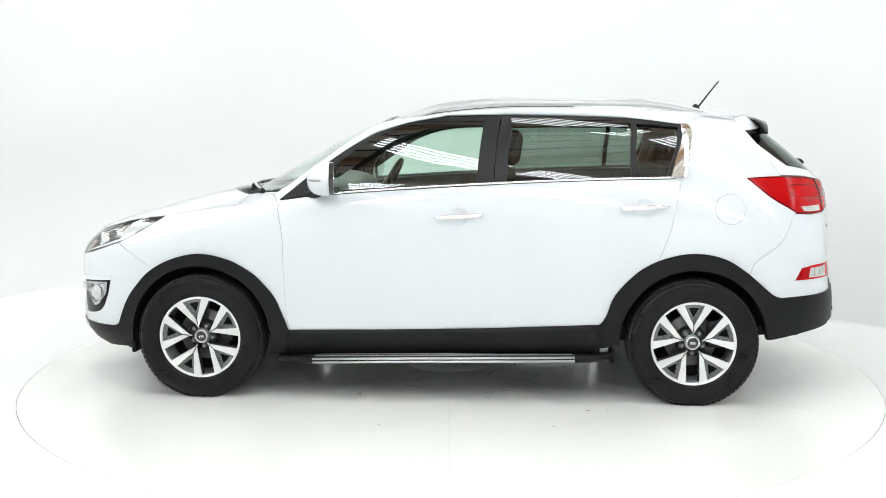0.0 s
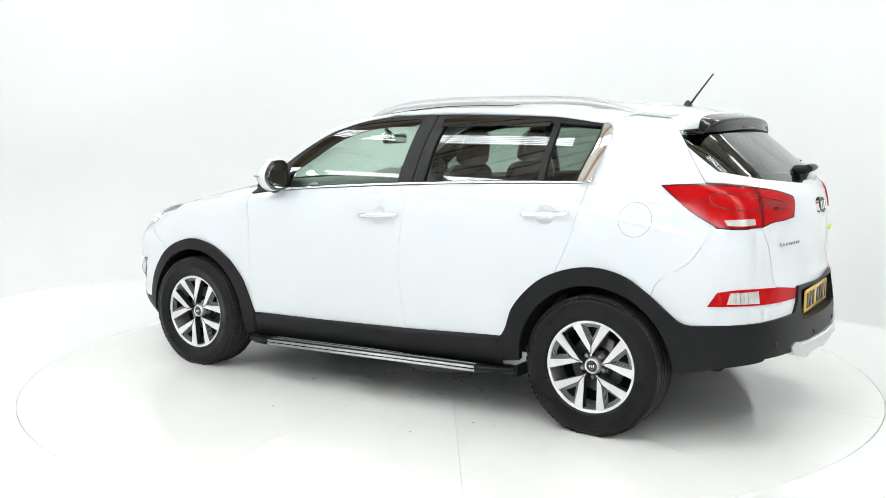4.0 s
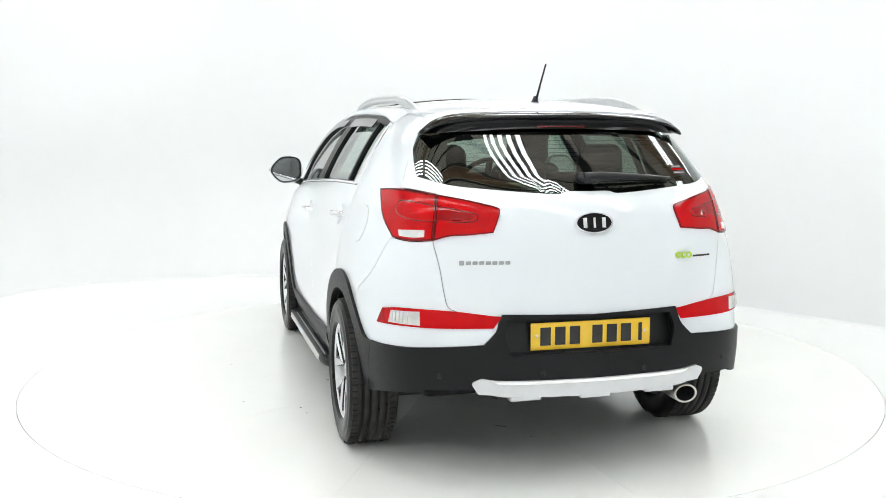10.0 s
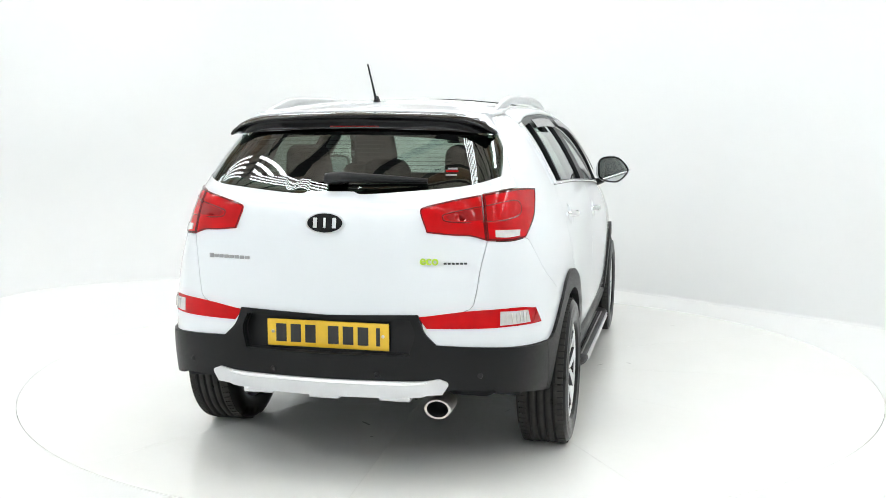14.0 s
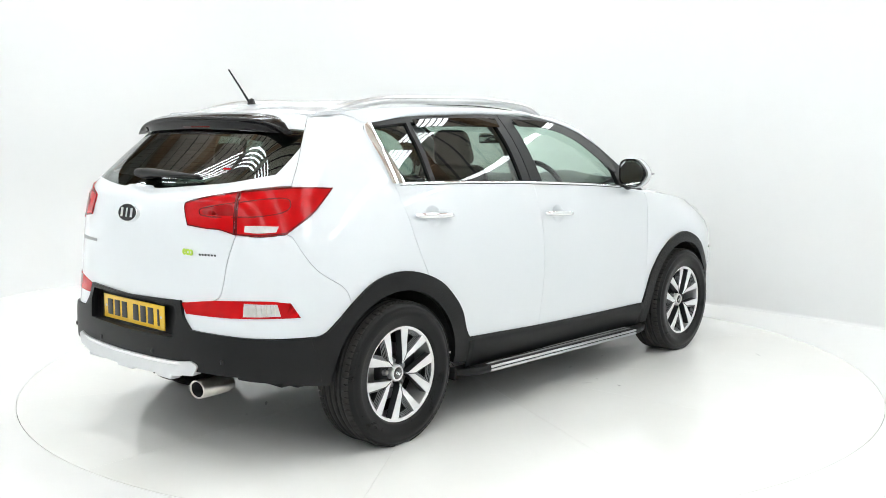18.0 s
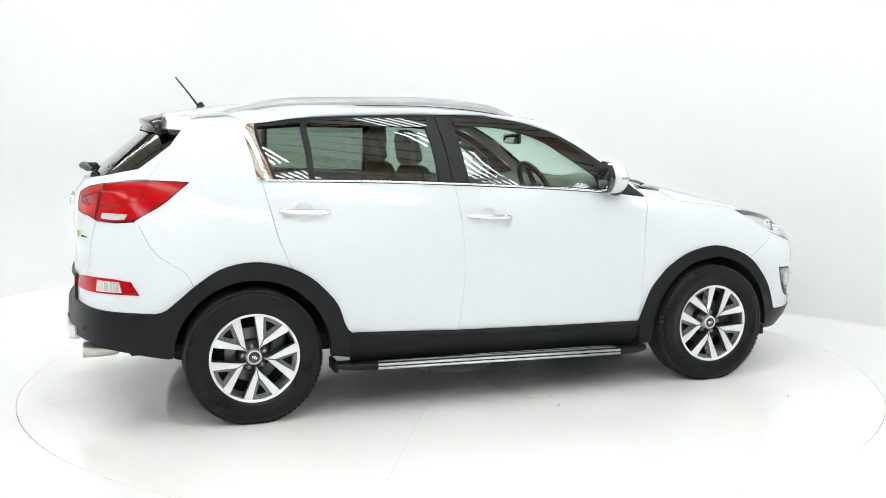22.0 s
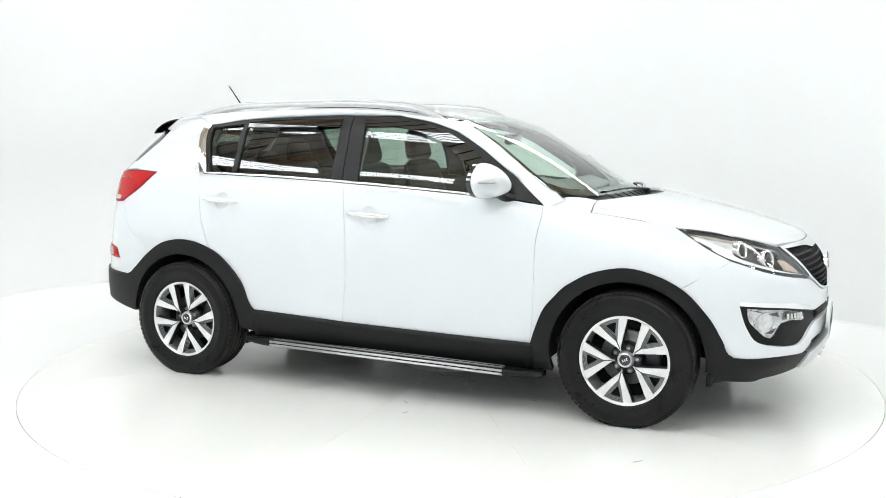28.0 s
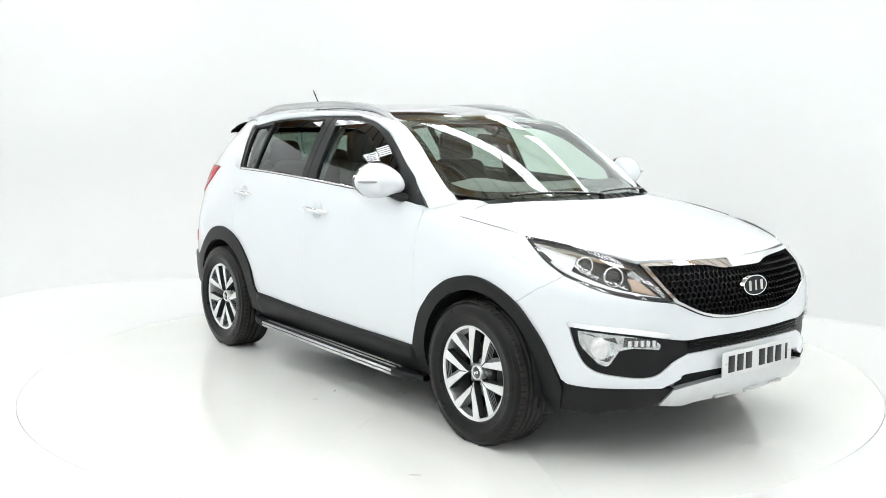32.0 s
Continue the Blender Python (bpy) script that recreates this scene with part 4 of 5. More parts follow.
    # spoiler over the rear glass
    rows = []
    for y in np.linspace(-.600, .600, 33):
        t = abs(y) / .600
        base = Vector((-1.690 - .024 * t ** 6, y, 1.531 - .022 * t * t - .058 * t ** 10))
        tip = Vector((-1.795 + .058 * t ** 2.4, y, 1.508 - .030 * t * t - .044 * t ** 10))
        zu = 1.452 - .022 * t * t
        under = skin(*B(y if abs(y) > 1e-6 else 1e-6, zu)) - Vector((.008, 0, 0))
        rows.append([base + Vector((.016 * (1 - t ** 4), 0, -.008)), base, base.lerp(tip, .5) + Vector((0, 0, .006 * (1 - t * t))), tip + Vector((.012, 0, .006)), tip + Vector((.003, 0, .002)), tip + Vector((.0, 0, -.004)), tip + Vector((.004, 0, -.010)), tip.lerp(under, .5) + Vector((.012, 0, 0)), under])
    for k in (0, -1):
        mid = sum(rows[k], Vector()) / 9
        s = -1 if k == 0 else 1
        caps = [[p.lerp(mid, f) + Vector((.004 * f, s * d, 0)) for p in rows[k]] for f, d in ((.25, .006), (.6, .009), (.99, .010))]
        rows = caps[::-1] + rows if k == 0 else rows + caps
    spoiler = sheet("spoiler", rows, SPOILER, gate, "gloss black roof spoiler over the rear window")
    part("brake_light", block((.012, .22, .008), (-1.782, 0, 1.462), bevel=.002), RED_DEEP, gate, "dark red high brake light")
    # wiper of the tailgate
    rw = tube("rear_wiper", [(-2.082, .018, 1.256), (-2.086, -.05, 1.260), (-2.074, -.20, 1.258), (-2.034, -.39, 1.249)], [.026, .026, .018, .007], SATIN, gate, "black rear wiper", sides=10, squash=.8)
    part("wiper_hub", block((.08, .09, .045), (-2.050, -.01, 1.252), bevel=.018), SATIN, rw)
    tube("blade", [(-2.052, .0, 1.243), (-2.045, -.15, 1.243), (-2.020, -.385, 1.240)], .007, RUBBER, rw, sides=6)
    emblem(gate, skin(Q_END, 1.08) + Vector((-.008, 0, 0)), Vector((-1, 0, .18)), .083, .043, "oval chrome and black emblem")
    for k in range(8):
        part("badge_letter", block((.004, .0205, .014 if k else .019), skin(*B(.53 - .0255 * k, .928)) + Vector((-.003, 0, 0)), bevel=.002), BADGE, gate, "small grey badge bar")
    word = lettering("badge_word", "eco", .052, GREEN, gate, "lime green lettering")
    at = skin(*B(-.380, .934)) + Vector((-.002, 0, -.012))
    word.matrix_basis = Matrix.Translation(at) @ Matrix(((0, 0, -1, 0), (-1, 0, 0, 0), (0, 1, 0, 0), (0, 0, 0, 1)))
    for z, w, m in ((1.292, .040, BADGE), (1.282, .052, RED), (1.268, .046, BADGE)):
        part("window_sticker", block((.001, w, .007), skin(*B(-.47, z)) + Vector((-.004, 0, 0))), m, glass, "small grey and red sticker")
    for k in range(6):
        part("badge_letter", block((.004, .0125, .008), skin(*B(-.478 - .0155 * k, .926)) + Vector((-.002, 0, 0)), bevel=.0015), GUNMETAL, gate, "dark grey badge bar")
    # tail lamps
    for s in (1, -1):
        f = (lambda l: l) if s > 0 else flip
        for lp, nm in ((TAIL_OUTER, "tail_lamp"), (TAIL_INNER, "tail_lamp")):
            lamp = panel(nm, [f(lp)], skin, RED, car, "red tail lamp lens", lift=.004, thick=.03, gap=.0006, step=.03)
            panel("lamp_rim", [f(shrink(lp, .0015)), f(shrink(lp, .0065))], skin, RED_DEEP, lamp, "dark red edge of the lens", lift=.0055, thick=.003, step=.03)
            if lp is TAIL_OUTER:
                core = [B(.612, 1.147), S(-1.96, 1.153), S(-1.89, 1.160), S(-1.84, 1.161), S(-1.812, 1.150), S(-1.822, 1.118), S(-1.87, 1.098), S(-1.95, 1.088), B(.627, 1.087)]
                white = outline([S(-1.885, 1.044), S(-1.95, 1.048), B(.655, 1.050)], [B(.655, 1.050), B(.658, 1.024)], [B(.658, 1.024), S(-1.96, 1.019), S(-1.90, 1.021)], [S(-1.90, 1.021), S(-1.885, 1.044)])
                panel("reverse_lens", [f(white)], skin, LENS_GREY, lamp, "clear reversing lens", lift=.0070, thick=.004)
            else:
                core = [B(.604, 1.146), B(.55, 1.137), B(.49, 1.124), B(.466, 1.116), B(.465, 1.104), B(.478, 1.092), B(.54, 1.086), B(.619, 1.086)]
            line = [Vector(p) for p in smooth([tuple(skin(q, z)) for q, z in core], 4)]
            out = Vector((-1, .75, .1) if lp is TAIL_OUTER else (-1, .15, .1)).normalized()
            tube("lamp_outline", [(p.x + out.x * .0035, s * (p.y + out.y * .0035), p.z) for p in line], .0028, RED_DEEP, lamp, "dark red light guide", sides=6, n=1)
            # The darker red panel paints in the shade inside the lamp.
            if lp is TAIL_INNER:
                panel("lens_shade", [f([B(.596, 1.139), B(.55, 1.131), B(.49, 1.118), B(.474, 1.108), B(.49, 1.096), B(.55, 1.092), B(.61, 1.092)])], skin, RED_SHADE, lamp, "darker red panel, shade painted inside the lamp", lift=.0048, thick=.002, step=.02)
        joint = [skin(q, z) for q, z in (B(.600, 1.191), B(.607, 1.15), B(.616, 1.10), B(.624, 1.06), B(.630, 1.012))]
        tube("lamp_joint", [(p.x - .001, s * p.y, p.z) for p in joint], .0035, RED_DEEP, car, "dark joint between the two tail lamp halves", sides=6, n=2)
    # exhaust
    bm = lathe([(.040, .0), (.047, -.004), (.049, .0), (.049, .09), (.045, .14), (.034, .17)], 32, "x")
    bmesh.ops.scale(bm, vec=(1, 1.1, .82), verts=bm.verts)
    bmesh.ops.translate(bm, vec=(-2.118, -.45, .340), verts=bm.verts)
    pipe = part("exhaust_pipe", bm, STEEL, car, "steel exhaust tailpipe")
    bm = lathe([(.041, 0), (.040, .08), (0, .085)], 32, "x")
    bmesh.ops.scale(bm, vec=(1, 1.1, .82), verts=bm.verts)
    bmesh.ops.translate(bm, vec=(-2.117, -.45, .340), verts=bm.verts)
    part("bore", bm, DARK, pipe)
    part("silencer", block((.26, .55, .12), (-1.82, -.12, .42), bevel=.05, segments=3), DARK, pipe)

    # black wheel arches and sills
    inner_f = [(1.32 + .386 * math.cos(a), .335 + .386 * math.sin(a)) for a in np.linspace(math.radians(-14), math.radians(194), 28)]
    inner_r = [(-1.32 + .386 * math.cos(a), .335 + .386 * math.sin(a)) for a in np.linspace(math.radians(-3), math.radians(177.4), 28)]
    af = [S(1.80, .380), S(1.735, .526), S(1.66, .625), S(1.585, .696), S(1.44, .765), S(1.30, .787), S(1.138, .751), S(1.029, .689), S(.963, .626), S(.907, .557), S(.864, .455), S(.836, .374)]
    in_f = [S(x, z) for x, z in inner_f]
    loop = smooth(af) + [S(.84, .245)] + list(reversed(in_f)) + [S(1.76, .25)]
    fa = sides("front_wheel_arch", [loop], TRIM, car, "black plastic front wheel arch trim", lift=.0135, thick=.03, step=.035)
    in_r = [S(x, z) for x, z in inner_r]
    loop = smooth(ARCH_REAR) + [S(-1.785, .50), S(-1.745, .353)] + in_r[::-1][0:1] + list(reversed(in_r))[1:] + [S(-.84, .30), S(-.81, .30)]
    ra = sides("rear_wheel_arch", [loop], TRIM, car, "black plastic rear wheel arch trim", lift=.0135, thick=.03, step=.035)
    for s in (1, -1):
        rows = []
        for x in np.linspace(.850, -.835, 42):
            top = float(np.interp(-x, (-.838, -.3, .25, .80), (.372, .381, .396, .421)))
            low = float(np.interp(-x, (-.838, 0, .81), (.215, .225, .255)))
            row = []
            for k in range(7):
                z = top + (low - top) * k / 6
                p = skin(S(x, z)[0], z)
                d = .0125 - .006 * (k == 0)
                row.append((p.x, s * (p.y + d), z))
            rows.append([(row[0][0], row[0][1] - s * .02, row[0][2])] + row)
        sheet("sill_trim", rows, TRIM, car, "black plastic sill trim under the doors", solid=-.004)
    # wheel housings
    for x in (1.32, -1.32):
        for s in (1, -1):
            rows = []
            for a in np.linspace(math.radians(-6 if x > 0 else 4), math.radians(186 if x > 0 else 176), 24):
                rows.append([(x + r * math.cos(a), s * y, .34 + r * math.sin(a)) for r, y in ((.384, .868), (.392, .80), (.395, .55), (.0, .55))])
            sheet("wheel_housing", rows, DARK, car, "black wheel housing liner")
    for s in (1, -1):
        part("mud_flap", block((.025, .20, .06), (1.715, s * .73, .258), bevel=.006), DARK, car, "black rubber flap ahead of the wheel")
        part("mud_flap", block((.02, .14, .06), (-.905, s * .79, .245), bevel=.006), DARK, car, "black rubber flap ahead of the wheel")


def lettering(name, body, size, material, parent, label):
    """Words in the built-in font as a raised mesh."""
    font = bpy.data.curves.new(name, "FONT")
    font.body, font.size, font.extrude, font.offset = body, size, .002, .001
    holder = bpy.data.objects.new(name, font)
    me = bpy.data.meshes.new_from_object(holder)
    bpy.data.objects.remove(holder)
    bpy.data.curves.remove(font)
    me.materials.clear()
    return attach(name, me, material, parent, label)


def emblem(parent, at, normal, a, b, label):
    """An oval badge: chrome ring, black field, plain silver bars."""
    m = Matrix.Translation(at) @ normal.to_track_quat("X", "Z").to_matrix().to_4x4()

    def oval(k, d0, d1, ka=None):
        bm = bmesh.new()
        n = 40
        rings = []
        for f, d in ((k, d0), (k * .97, d1)):
            rings.append([bm.verts.new((d, a * f * math.cos(2 * math.pi * i / n), b * f * math.sin(2 * math.pi * i / n))) for i in range(n)])
        for i in range(n):
            bm.faces.new((rings[0][i], rings[0][(i + 1) % n], rings[1][(i + 1) % n], rings[1][i]))
        bm.faces.new(rings[1])
        bmesh.ops.recalc_face_normals(bm, faces=bm.faces)
        bmesh.ops.transform(bm, matrix=m, verts=bm.verts)
        return bm
    base = part("emblem", oval(1.0, -.012, .006), CHROME, parent, label)
    part("field", oval(.91, .0, .0075), EMBLEM_BLACK, base)
    for y, w in ((.040, .016), (0.0, .010), (-.040, .016)):
        bm = block((.004, w, b * .95), (.0085, y * a / .083, 0), bevel=.0015)
        bmesh.ops.transform(bm, matrix=m, verts=bm.verts)
        part("emblem_bar", bm, SILVER, base)


def number_plate(parent, at, facing, material, label):
    plate = part("number_plate", block((.006, .52, .111), at, bevel=.0025), material, parent, label)
    x = at.x + facing * .0045
    for k in range(7):
        off = (-.198 + .063 * k) if k < 3 else (-.198 + .063 * k + .035)
        w = .045 if k < 6 else .016
        part("plate_character", block((.002, w, .074), (x, off * facing, at.z), bevel=.0008), INK, plate)
    for y in (-.235, .235):
        bm = lathe([(0, .002), (.006, .0015), (.007, 0)], 12, "x")
        bmesh.ops.transform(bm, matrix=Matrix.Translation((x - facing * .001, y, at.z + .003)) @ (Matrix.Identity(4) if facing > 0 else Matrix.Rotation(math.pi, 4, "Z")), verts=bm.verts)
        part("plate_screw", bm, STEEL, plate)


def build_windows(car):
    glasses = {}
    runs = {
        "front": [outline([S(.88, 1.080), S(.56, 1.120), S(.1, 1.153), S(-.262, 1.173)], [S(-.262, 1.173), S(-.275, 1.35), S(-.295, 1.527)], [S(-.295, 1.527), S(.10, 1.505), S(.32, 1.451), S(.475, 1.377), S(.62, 1.281), S(.75, 1.185), S(.88, 1.080)]),
                  outline([S(.605, 1.124), S(.2, 1.152), S(-.170, 1.171)], [S(-.170, 1.171), S(-.19, 1.35), S(-.207, 1.492)], [S(-.207, 1.492), S(.037, 1.483), S(.16, 1.464), S(.275, 1.434), S(.428, 1.359), S(.567, 1.258)], [S(.567, 1.258), S(.595, 1.19), S(.605, 1.124)])],
        "rear": [outline([S(-.268, 1.173), S(-.7, 1.192), S(-1.205, 1.206)], [S(-1.205, 1.206), S(-1.236, 1.295), S(-1.262, 1.36), S(-1.275, 1.43), S(-1.277, 1.480)], [S(-1.277, 1.480), S(-1.01, 1.509), S(-.65, 1.522), S(-.301, 1.527)], [S(-.301, 1.527), S(-.281, 1.35), S(-.268, 1.173)]),
                 outline([S(-.335, 1.180), S(-.7, 1.196), S(-.985, 1.205)], [S(-.985, 1.205), S(-.99, 1.35), S(-.995, 1.484)], [S(-.995, 1.484), S(-.7, 1.494), S(-.365, 1.495)], [S(-.365, 1.495), S(-.345, 1.35), S(-.335, 1.180)])],
    }
    quarter = outline([S(-1.015, 1.206), S(-1.178, 1.210)], [S(-1.178, 1.210), S(-1.213, 1.31), S(-1.238, 1.38), S(-1.250, 1.464)], [S(-1.250, 1.464), S(-1.025, 1.483)], [S(-1.025, 1.483), S(-1.02, 1.35), S(-1.015, 1.206)])
    for key, (out, hole) in runs.items():
        holes = [hole] + ([quarter] if key == "rear" else [])
        for s in (1, -1):
            f = (lambda l: l) if s > 0 else flip
            fr = panel("window_frame", [f(out)] + [f(h) for h in holes], skin, SATIN, car, f"satin black {key} door window frame", lift=.0, thick=.025, step=.04)
            panel("window_pane", [f(shrink(hole, -.006))], skin, GLASS if key == "front" else GLASS_REAR, fr, "green tinted side glass", lift=-.012, thick=.004)
            if key == "rear":
                panel("window_pane", [f(shrink(quarter, -.006))], skin, GLASS_REAR, fr, "dark tinted quarter glass", lift=-.012, thick=.004)
    # bright strip along the belt and the chrome rear corner of the windows
    for s in (1, -1):
        f = (lambda l: l) if s > 0 else flip
        bar = [skin(s * S(x, z)[0], z) + Vector((0, s * .004, 0)) for x, z in ((.62, 1.110), (.4, 1.129), (.1, 1.149), (-.24, 1.168), (-.7, 1.188), (-1.0, 1.196), (-1.22, 1.200))]
        tube("belt_strip", bar, .0062, CHROME, car, "chrome strip along the window line", sides=10)
        # A dark tube under the strip draws the shade of its gap.
        tube("belt_gap_line", [p + Vector((0, -s * .003, -.0085)) for p in bar], .0032, RUBBER, car, "dark line laid for the gap under the chrome strip", sides=6)
        panel("window_corner", [f(outline([S(-1.196, 1.200), S(-1.226, 1.295), S(-1.252, 1.36), S(-1.266, 1.43), S(-1.262, 1.476)], [S(-1.262, 1.476), S(-1.285, 1.477), S(-1.306, 1.464), S(-1.316, 1.43), S(-1.304, 1.36), S(-1.289, 1.295), S(-1.270, 1.200)], [S(-1.270, 1.200), S(-1.196, 1.200)]))],
              lambda q, z, s=s: skin(q, z) + Vector((0, s * .007 * max(0, 1 - ((skin(q, z).x + 1.236 + .25 * (z - 1.2)) / .055) ** 2), 0)), CHROME, car, "chrome rear corner of the side windows", lift=.010, thick=.02, step=.012)
        # wind deflectors over the side glass
        panel("wind_deflector", [f(outline([S(.585, 1.252), S(.435, 1.364), S(.28, 1.440), S(.165, 1.470), S(.037, 1.488), S(-.212, 1.497)], [S(-.212, 1.497), S(-.195, 1.461)], [S(-.195, 1.461), S(.013, 1.452), S(.161, 1.424), S(.293, 1.372), S(.412, 1.294), S(.562, 1.192)], [S(.562, 1.192), S(.595, 1.192), S(.585, 1.252)]))],
              skin, SMOKE, car, "smoked plastic wind deflector over the window", lift=.014, thick=.004)
        panel("wind_deflector", [f(outline([S(-.355, 1.500), S(-.7, 1.499), S(-.985, 1.490)], [S(-.985, 1.490), S(-.98, 1.455)], [S(-.98, 1.455), S(-.7, 1.459), S(-.36, 1.455)], [S(-.36, 1.455), S(-.355, 1.500)]))],
              skin, SMOKE, car, "smoked plastic wind deflector over the window", lift=.014, thick=.004)
        # door handles with their cups
        for handle in HANDLES:
            x0, x1, z0, z1 = handle
            cq, cz, cup = handle_cup(handle)
            panel("handle_cup", [f(cup)], lambda a, b, cq=cq, cz=cz, s=s: skin(a, b) - Vector((0, s * .015 * max(0, 1 - ((abs(a) - cq) / .054) ** 2 - ((b - cz) / .050) ** 2) ** 1.1, 0)), PAINT, car, "white recess behind the handle", thick=0, step=.007)
            pts = []
            for k in range(9):
                t = k / 8
                p = skin(s * S(x0 + (x1 - x0) * t, z0 + (z1 - z0) * t)[0], z0 + (z1 - z0) * t)
                pts.append(p + Vector((0, s * (.009 + .020 * math.sin(math.pi * t) ** .6), 0)))
            tube("door_handle", pts, [.008, .012, .0125, .0125, .0125, .0125, .0125, .012, .009], CHROME, car, "chrome door handle", sides=10, n=2, squash=1.15)


def build_mirror(car, s):
    """A door mirror: white shell, black back with mirror glass, indicator strip, black foot."""
    c = Vector((.598, s * .950, 1.195))

    def tall(yo):
        """The shell's half height: pointed outwards, a little lower towards the door."""
        return .089 * (1 - .36 * max(0, yo) ** 2.4) * (1 - .10 * max(0, -yo) ** 2)
    bm = bmesh.new()
    bmesh.ops.create_uvsphere(bm, u_segments=40, v_segments=26, radius=1)
    for v in bm.verts:
        x, y, z = v.co
        n = max(2.1, 2.7 - 1.8 * y * s)
        k = (abs(x) ** n + abs(y) ** n + abs(z) ** n) ** (-1 / n)
        x, y, z = x * k, y * k, z * k
        yo = y * s
        x = x * .108 * (1 - .30 * max(0, yo) ** 2) * (1 - .22 * max(0, z)) if x > 0 else x * .030
        fx, inn = min(1, max(0, x / .108)), max(0, -yo)
        neck = inn * fx
        v.co = Vector((x - .012 * yo + .025 * neck, y * .103 - s * .035 * neck, z * tall(yo) * (1 - .5 * neck) - .004 * yo - .028 * neck))
    bmesh.ops.translate(bm, vec=c, verts=bm.verts)
    for fc in bm.faces:
        fc.smooth = True
    shell = part("door_mirror", bm, PAINT, car, "white door mirror with indicator strip")

    def oval(k, x, m, nm, depth=.01):
        bm = bmesh.new()
        n = 36
        rim = []
        for d in (0, depth):
            ring = []
            for i in range(n):
                a = 2 * math.pi * i / n
                cy, cz = math.cos(a), math.sin(a)
                e = max(2.0, 2.8 - 1.8 * cy * s)
                q = (abs(cy) ** e + abs(cz) ** e) ** (-1 / e)
                yy, zz = cy * q, cz * q
                ring.append(bm.verts.new(c + Vector((x - d - .012 * yy * s, yy * .101 * k, zz * tall(yy * s) * .97 * k - .004 * yy * s))))
            rim.append(ring)
        for i in range(n):
            bm.faces.new((rim[0][i], rim[0][(i + 1) % n], rim[1][(i + 1) % n], rim[1][i]))
        bm.faces.new(rim[1])
        bmesh.ops.recalc_face_normals(bm, faces=bm.faces)
        return part(nm, bm, m, shell)
    oval(.98, -.012, PIANO, "mirror_bezel", .022)
    oval(.86, -.033, MIRROR, "mirror_glass", .004)
    pts = [c + Vector((-.008 + .098 * math.cos(a) ** .74, s * .1015 * math.sin(a) ** .74, -.004)) for a in np.linspace(.14, 1.40, 14)]
    tube("indicator", pts, [.004, .008, .008, .008, .006], BADGE, shell, "clear indicator strip", sides=8, n=2, squash=.8)
    foot = tube("mirror_foot", [(.70, s * .80, 1.10), (.68, s * .85, 1.113), (.655, s * .90, 1.135)], [.052, .042, .034], SATIN, shell, "black foot of the mirror", sides=12, squash=.55)


def build_headlamp(car, s):
    f = (lambda l: l) if s > 0 else flip
    loop = shrink(HEADLAMP, .003)
    lamp = panel("headlamp", [f(loop)], skin, LAMP_DARK, car, "clear headlamp with dark housing", lift=-.035, thick=0, step=.03)
    panel("lens", [f(loop)], skin, LENS, lamp, "clear lens", lift=.001, thick=.012, step=.03)
    rim = [f(loop), f(shrink(loop, .007))]
    panel("lamp_rim", rim, skin, SATIN, lamp, lift=-.004, thick=.02, step=.03)
    panel("bezel", [f(shrink(loop, .007)), f(shrink(loop, .017))], skin, GUNMETAL, lamp, "grey inner bezel", lift=-.010, thick=.02, step=.03)
    # chrome brow and lower light guide
    brow = outline([S(1.56, .972), S(1.68, .955), S(1.80, .930), F(.56, .884)], [F(.56, .884), F(.56, .868)], [F(.56, .868), S(1.80, .914), S(1.68, .938), S(1.58, .958)], [S(1.58, .958), S(1.56, .972)])
    panel("brow", [f(brow)], skin, CHROME, lamp, lift=-.014, thick=.01, step=.03)
    guide = outline([S(1.70, .888), S(1.80, .846), S(1.93, .803), F(.65, .772), F(.50, .743)], [F(.50, .743), F(.51, .757)], [F(.51, .757), F(.65, .788), S(1.93, .818), S(1.80, .862), S(1.71, .900)], [S(1.71, .900), S(1.70, .888)])
    panel("light_guide", [f(guide)], skin, LAMP_BOWL, lamp, "bright light guide", lift=-.014, thick=.01, step=.03)
    bowl = outline([S(1.575, .964), S(1.68, .951), S(1.785, .928)], [S(1.785, .928), S(1.80, .850)], [S(1.80, .850), S(1.70, .902), S(1.575, .964)])
    panel("indicator_bowl", [f(bowl)], skin, LAMP_BOWL, lamp, lift=-.016, thick=.01, step=.02)
    for x, z, r in ((1.850, .880, .030), (1.965, .838, .036)):
        q = S(x, z)[0]
        p = skin(s * q, z)
        n = Vector((.86, s * .46, .2)).normalized()
        m = Matrix.Translation(p - n * .045) @ n.to_track_quat("X", "Z").to_matrix().to_4x4()
        bm = lathe([(r * 1.18, -.01), (r * 1.22, .026), (r * 1.10, .030), (r * 1.0, .016)], 28, "x")
        bmesh.ops.transform(bm, matrix=m, verts=bm.verts)
        ringo = part("projector", bm, CHROME, lamp, "chrome-ringed projector")
        bm = lathe([(r * 1.0, .006), (r * .9, .018), (r * .6, .028), (r * .3, .032), (0, .033)], 28, "x")
        bmesh.ops.transform(bm, matrix=m, verts=bm.verts)
        part("bulb_glass", bm, PIANO, lamp)
    pocket = outline([F(.615, .838), F(.585, .832)], [F(.585, .832), F(.54, .768)], [F(.54, .768), F(.625, .790)], [F(.625, .790), F(.615, .838)])
    panel("side_reflector", [f(pocket)], skin, AMBER, lamp, "pale amber reflector", lift=-.013, thick=.01, step=.02)


